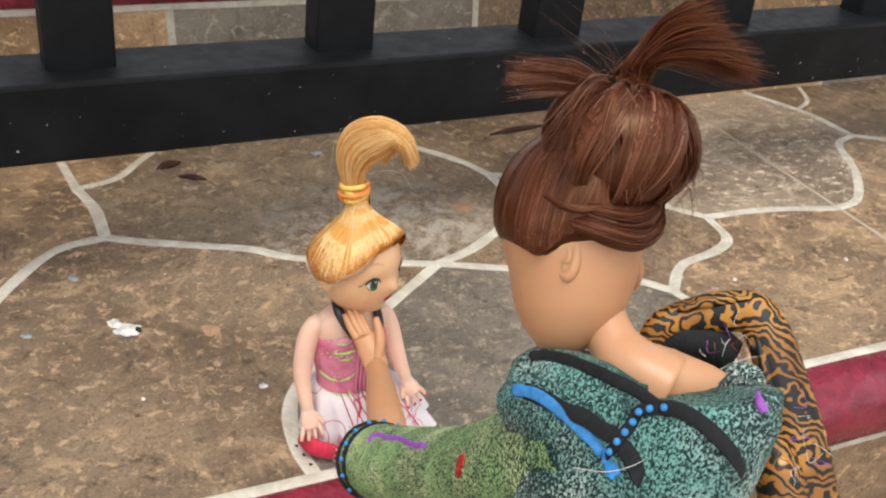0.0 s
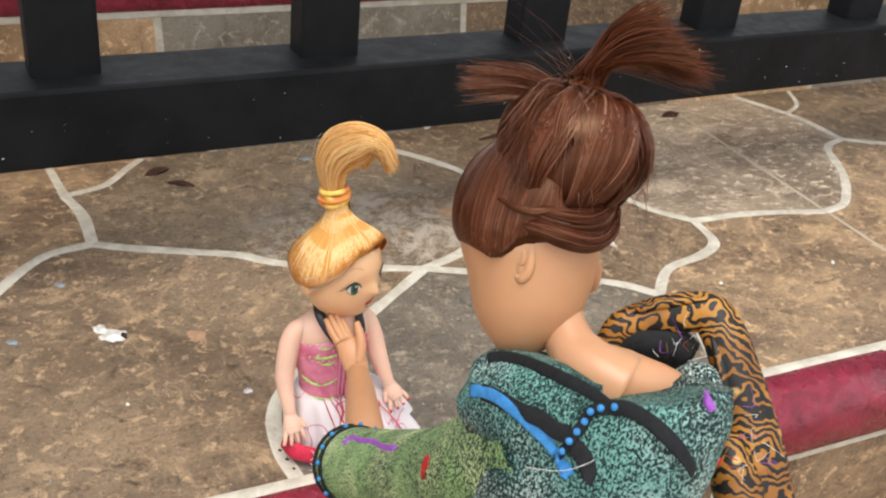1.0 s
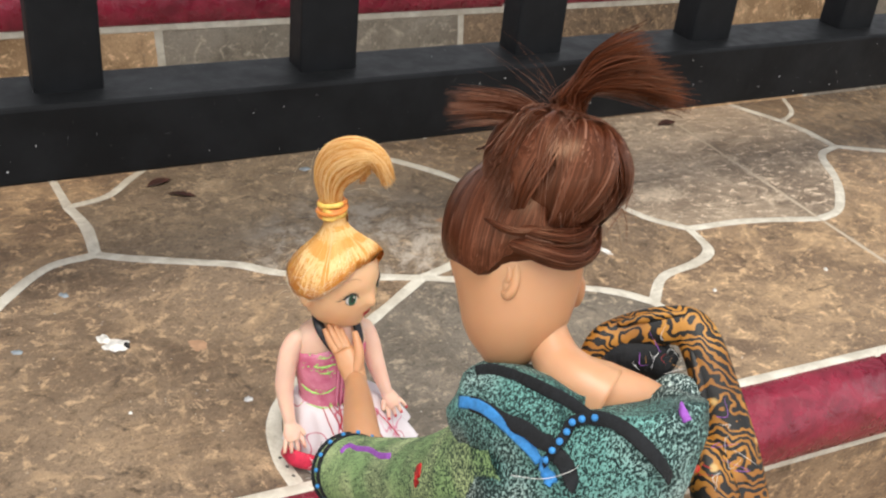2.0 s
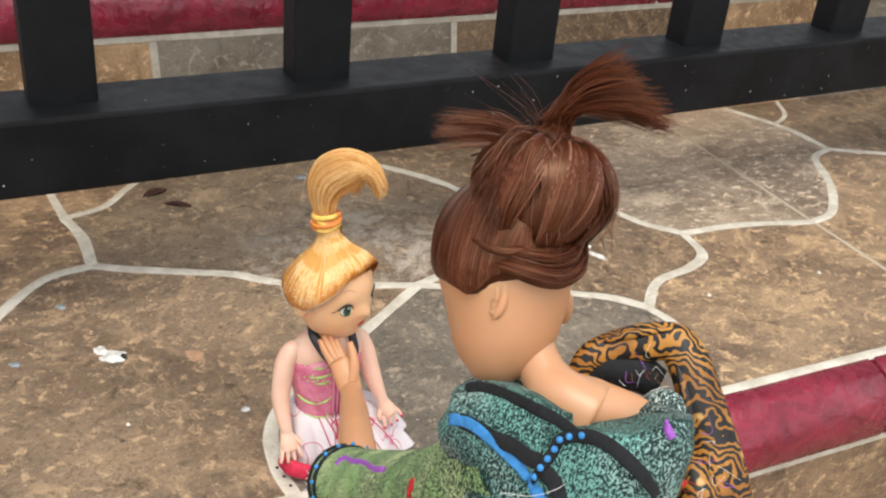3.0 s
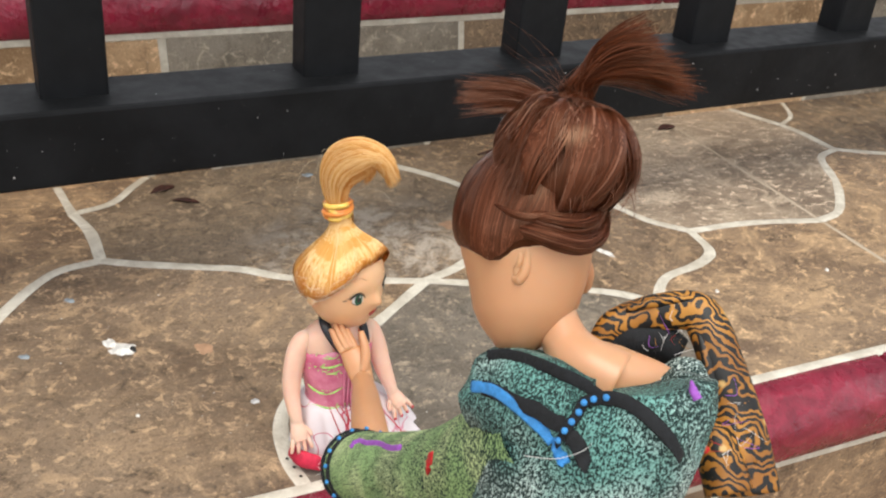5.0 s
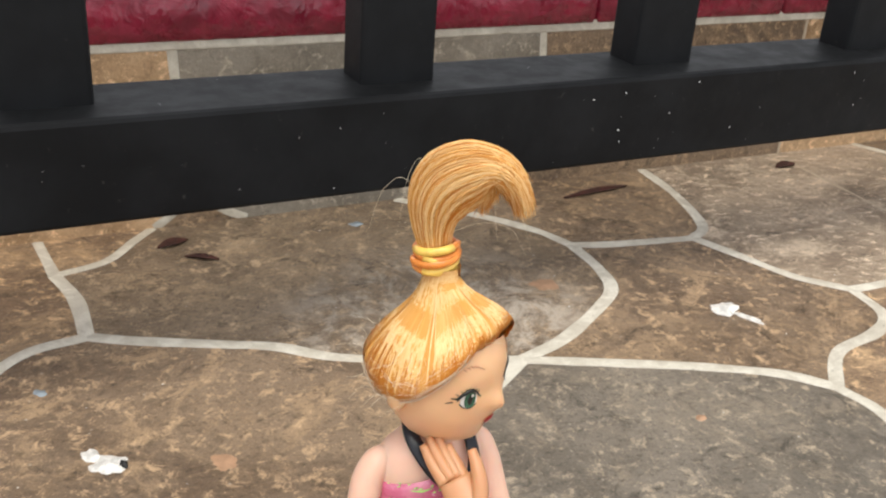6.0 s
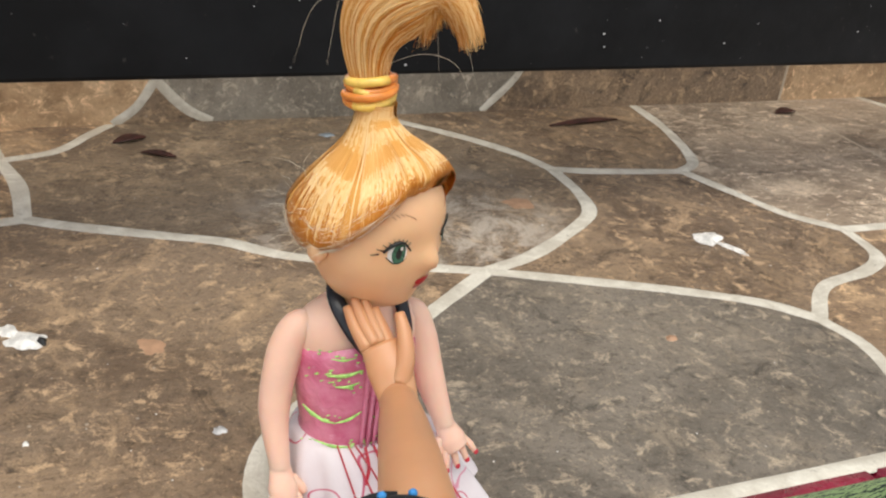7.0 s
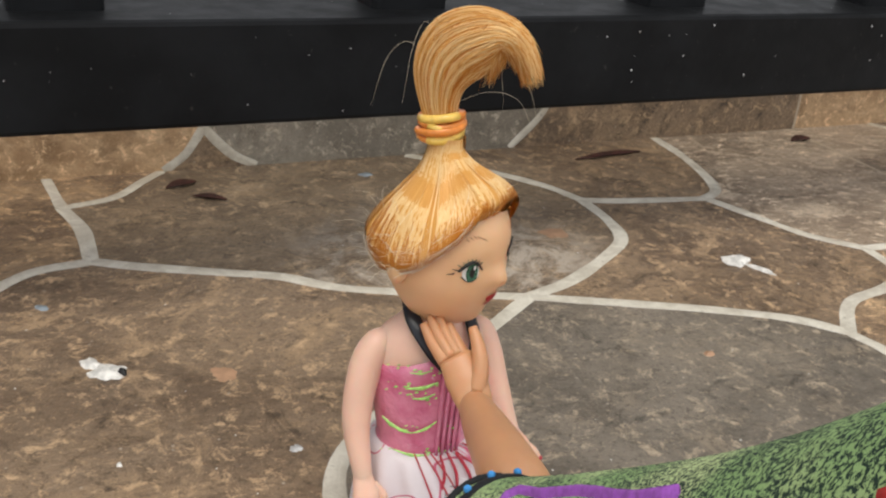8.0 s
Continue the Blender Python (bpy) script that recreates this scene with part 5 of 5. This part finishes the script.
    def lock(points, radii, count, mats, flat=0.7, loose=0.05, thin=0.00007):
        """A rounded lock of hair: a core wrapped in fibres that run along it."""
        s.tube(points, [r * 0.85 for r in radii], mats[0], 14, 5, flat, away)
        path = spline(points, 4)
        n = len(path)
        rr = np.interp(np.linspace(0, len(radii) - 1, n), range(len(radii)), radii)
        for _ in range(count):
            th, k, spin = rng.uniform(0, 2 * math.pi), 1 + rng.gauss(0, loose), rng.gauss(0, 0.35)
            pts = []
            for q in range(0, n, 2):
                d = (path[min(n - 1, q + 1)] - path[max(0, q - 1)]).normalized()
                c = (away - d * away.dot(d)).normalized()
                o = d.cross(c)
                t = th + spin * q / n
                pts.append(path[q] + (c * math.cos(t) + o * math.sin(t) * flat) * rr[q] * k)
            s.strand(pts, thin * rng.uniform(0.7, 1.3), rng.choice(mats), 2)

    BB, BL = (BROWN_HAIR,) * 9 + (LIGHT_BROWN,), (BROWN_HAIR, BROWN_HAIR, LIGHT_BROWN)
    # the roll at the nape: swept round under the bun
    lock([g(-2.99, -2.69, -10.5), g(-0.35, -3.33, -11.5), g(2.92, -4.31, -11.5), g(6.40, -4.85, -9.5), g(9.19, -3.58, -6.5), g(10.37, -0.71, -4)], [0.0012, 0.0019, 0.0024, 0.0026, 0.0026, 0.0020], 420, BB)
    lock([g(-1.73, -0.89, -11.5), g(1.20, -1.70, -12.5), g(4.47, -2.35, -12.2), g(7.58, -1.87, -10), g(9.63, -0.04, -7)], [0.0010, 0.0016, 0.0020, 0.0022, 0.0016], 300, BB)
    lock([g(-5.62, 0.35, -10.5), g(-3.39, -0.89, -12), g(-0.83, -1.45, -12.6), g(2.01, -0.89, -12.6)], [0.0008, 0.0013, 0.0014, 0.0010], 160, BB, 0.4)
    # bun: a dark core, and rounded locks that fall over it from the knot
    bun, knot = g(4.75, 6.85, -7), g(6.66, 15.32, -8)
    turn = Matrix((side, away, up)).transposed()
    s.ball(bun, (0.0080, 0.0075, 0.0080), BROWN_HAIR, turn, 32, 20)
    pole = (knot - bun).normalized()
    e1 = (side - pole * side.dot(pole)).normalized()
    e2 = pole.cross(e1)

    def on_bun(th, ph, r):
        o = pole * math.cos(th) + (e1 * math.cos(ph) + e2 * math.sin(ph)) * math.sin(th)
        x, y, w = o.dot(side), o.dot(up), o.dot(away)
        return bun + (side * x * 1.06 + up * y * 1.0 + away * w * 0.95) * 0.0088 * r

    for q in range(26):
        ph = 2 * math.pi * q / 26 + rng.gauss(0, 0.14)
        reach, tw, proud, wide_ = rng.uniform(1.55, 2.45), rng.gauss(0, 0.45), rng.uniform(-0.04, 0.20), rng.uniform(0.16, 0.30)
        flick = rng.uniform(-0.10, 0.14)
        body_rows = []
        for k in range(15):
            v = k / 14
            belly = math.sin(math.pi * min(1, v * 0.9 + 0.08))
            body_rows.append([on_bun(0.16 + reach * 0.93 * v, ph + tw * v ** 1.4 + o * wide_ * (0.5 + 0.5 * math.sin(math.pi * min(1, v + 0.1))),
                                     0.88 + 0.10 * min(1, v * 3) + (proud + 0.13 * (1 - o * o)) * belly + flick * max(0, v - 0.75) * 2) for o in (-1.2, -0.9, -0.6, -0.3, 0, 0.3, 0.6, 0.9, 1.2)])
        s.rings(body_rows, BROWN_HAIR, caps=False, close=False)
        for _ in range(170):
            o = rng.gauss(0, 0.5)
            hump = 0.13 * max(0.0, 1 - o * o)
            end = reach * rng.uniform(0.82, 1.06)
            pts = []
            for k in range(8):
                v = k / 7
                r = (0.90 + 0.10 * min(1, v * 3)) + (proud + hump) * math.sin(math.pi * min(1, v * 0.9 + 0.08)) + flick * max(0, v - 0.75) * 2
                pts.append(on_bun(0.16 + end * v, ph + tw * v ** 1.4 + o * wide_ * (0.5 + 0.5 * math.sin(math.pi * min(1, v + 0.1))) , r))
            # one fibre in ten is lighter, a highlight put into the colour
            s.ribbon(pts, rng.uniform(0.00006, 0.00018), BROWN_HAIR if rng.random() < 0.9 else LIGHT_BROWN, bun, 2)
    # loose fibres that spill from the knot over the bun, pale to paint its sheen
    for _ in range(120):
        ph = rng.uniform(math.pi, 2 * math.pi) if rng.random() < 0.8 else rng.uniform(0, math.pi)
        reach, tw = rng.uniform(1.0, 2.5), rng.gauss(0, 0.5)
        pts = [on_bun(0.12 + reach * k / 5, ph + tw * (k / 5) ** 1.4, 1.10 + 0.10 * math.sin(math.pi * k / 6) + (rng.uniform(0, 0.22) if k == 5 else 0)) for k in range(6)]
        s.strand(pts, rng.uniform(0.00002, 0.00004), LIGHT_BROWN, 3)
    # tuft swept forward over the brow
    for _ in range(900):
        y, u = rng.gauss(0, 0.8), rng.betavariate(1.3, 1.6)
        lo = rng.random() ** 2
        b = jitter(rng, g(5.16, 14.82, -8), 0.0010)
        pts = [b, g(0.65, 16.04, -9) + up * (y * 0.0009 - 0.0010 * lo), g(-4.76, 17.30, -9.5) + up * (y * 0.0011 - 0.0016 * lo), g(-11.78, 16.58, -10) + up * (y * 0.0015 - 0.0022 * lo) + away * rng.gauss(0, 0.0015)]
        e = pts[1].lerp(pts[2], 0.5).lerp(pts[3], 0.15 + 0.9 * u) + up * 0.0006
        s.strand([pts[0], pts[1], pts[1].lerp(e, 0.5) + up * 0.0005, e], rng.uniform(0.00002, 0.00005), rng.choice((LIGHT_BROWN, LIGHT_BROWN, BROWN_HAIR, RUST_HAIR)), 3)
    # some of it drops down at the side of the bun
    for _ in range(260):
        q = rng.random()
        b = jitter(rng, g(2.64, 14.77, -10), 0.0012)
        e = g(-5.29, 7.99, -13).lerp(g(-3.48, 0.71, -14), q) + side * rng.gauss(0, 0.0012) + up * rng.gauss(0, 0.0012)
        s.strand([b, b.lerp(e, 0.35) + up * 0.0022 - away * 0.002, b.lerp(e, 0.7) + up * 0.0010 - away * 0.0016, e], rng.uniform(0.00003, 0.00006), rng.choice(BL), 3)
    # tail: bound upright at the knot, then thrown over to the other side in a fan
    for _ in range(3600):
        u, w, l = rng.random(), rng.gauss(0, 1), rng.betavariate(1.2, 1.1)
        b = jitter(rng, g(6.66, 14.98, -8), 0.0008) 
        m1 = g(6.66, 17.99, -8) + side * rng.gauss(0, 0.0009) + away * w * 0.0008
        m2 = g(7.83, 22.67, -8).lerp(g(11.34, 19.16, -8), u) + away * w * 0.0016
        m3 = g(10.98, 25.69, -7).lerp(g(16.78, 18.79, -7), u) + away * w * 0.0026
        e = g(16.54, 27.90, -6).lerp(g(25.00, 16.72, -6), u) + away * w * 0.0036 + up * rng.gauss(0, 0.0008)
        s.strand([b, m1, m2, m3.lerp(m2, 0.4 * (1 - l)), m3.lerp(e, l)], rng.uniform(0.00004, 0.00009), RUST_HAIR if rng.random() < 0.55 else BROWN_HAIR, 3)
    s.tube([g(6.66, 13.98, -8), g(6.66, 16.24, -8), g(6.83, 18.74, -8), g(8.50, 20.83, -8)], [0.0022, 0.0015, 0.0017, 0.0015], BROWN_HAIR, 16, 5)
    # stray fibres
    for _ in range(13):
        x, y = rng.uniform(-8, 3), rng.uniform(21, 33)
        p = jitter(rng, knot, 0.0010)
        e = g(x, y * rng.uniform(0.8, 1.0), rng.uniform(-12, -4))
        s.strand([p, p.lerp(e, 0.5) + side * rng.gauss(0.0006, 0.0008), e], 0.00002, LIGHT_BROWN, 4)
    for _ in range(60):
        p = on_bun(rng.uniform(0.9, 2.2), rng.uniform(0, 2 * math.pi), 1.06)
        d = (p - bun).normalized()
        s.strand([p, p + d * 0.0012 - up * 0.0008, p + d * rng.uniform(0.001, 0.003) - up * rng.uniform(0.001, 0.006)], 0.00004, rng.choice(BL), 3)
    ob = s.finish("fashion_doll", "brown-haired doll with messy bun in teal speckled jacket", "doll", place)

    ob.scale = (size, size, size)
    return ob


tall_doll()
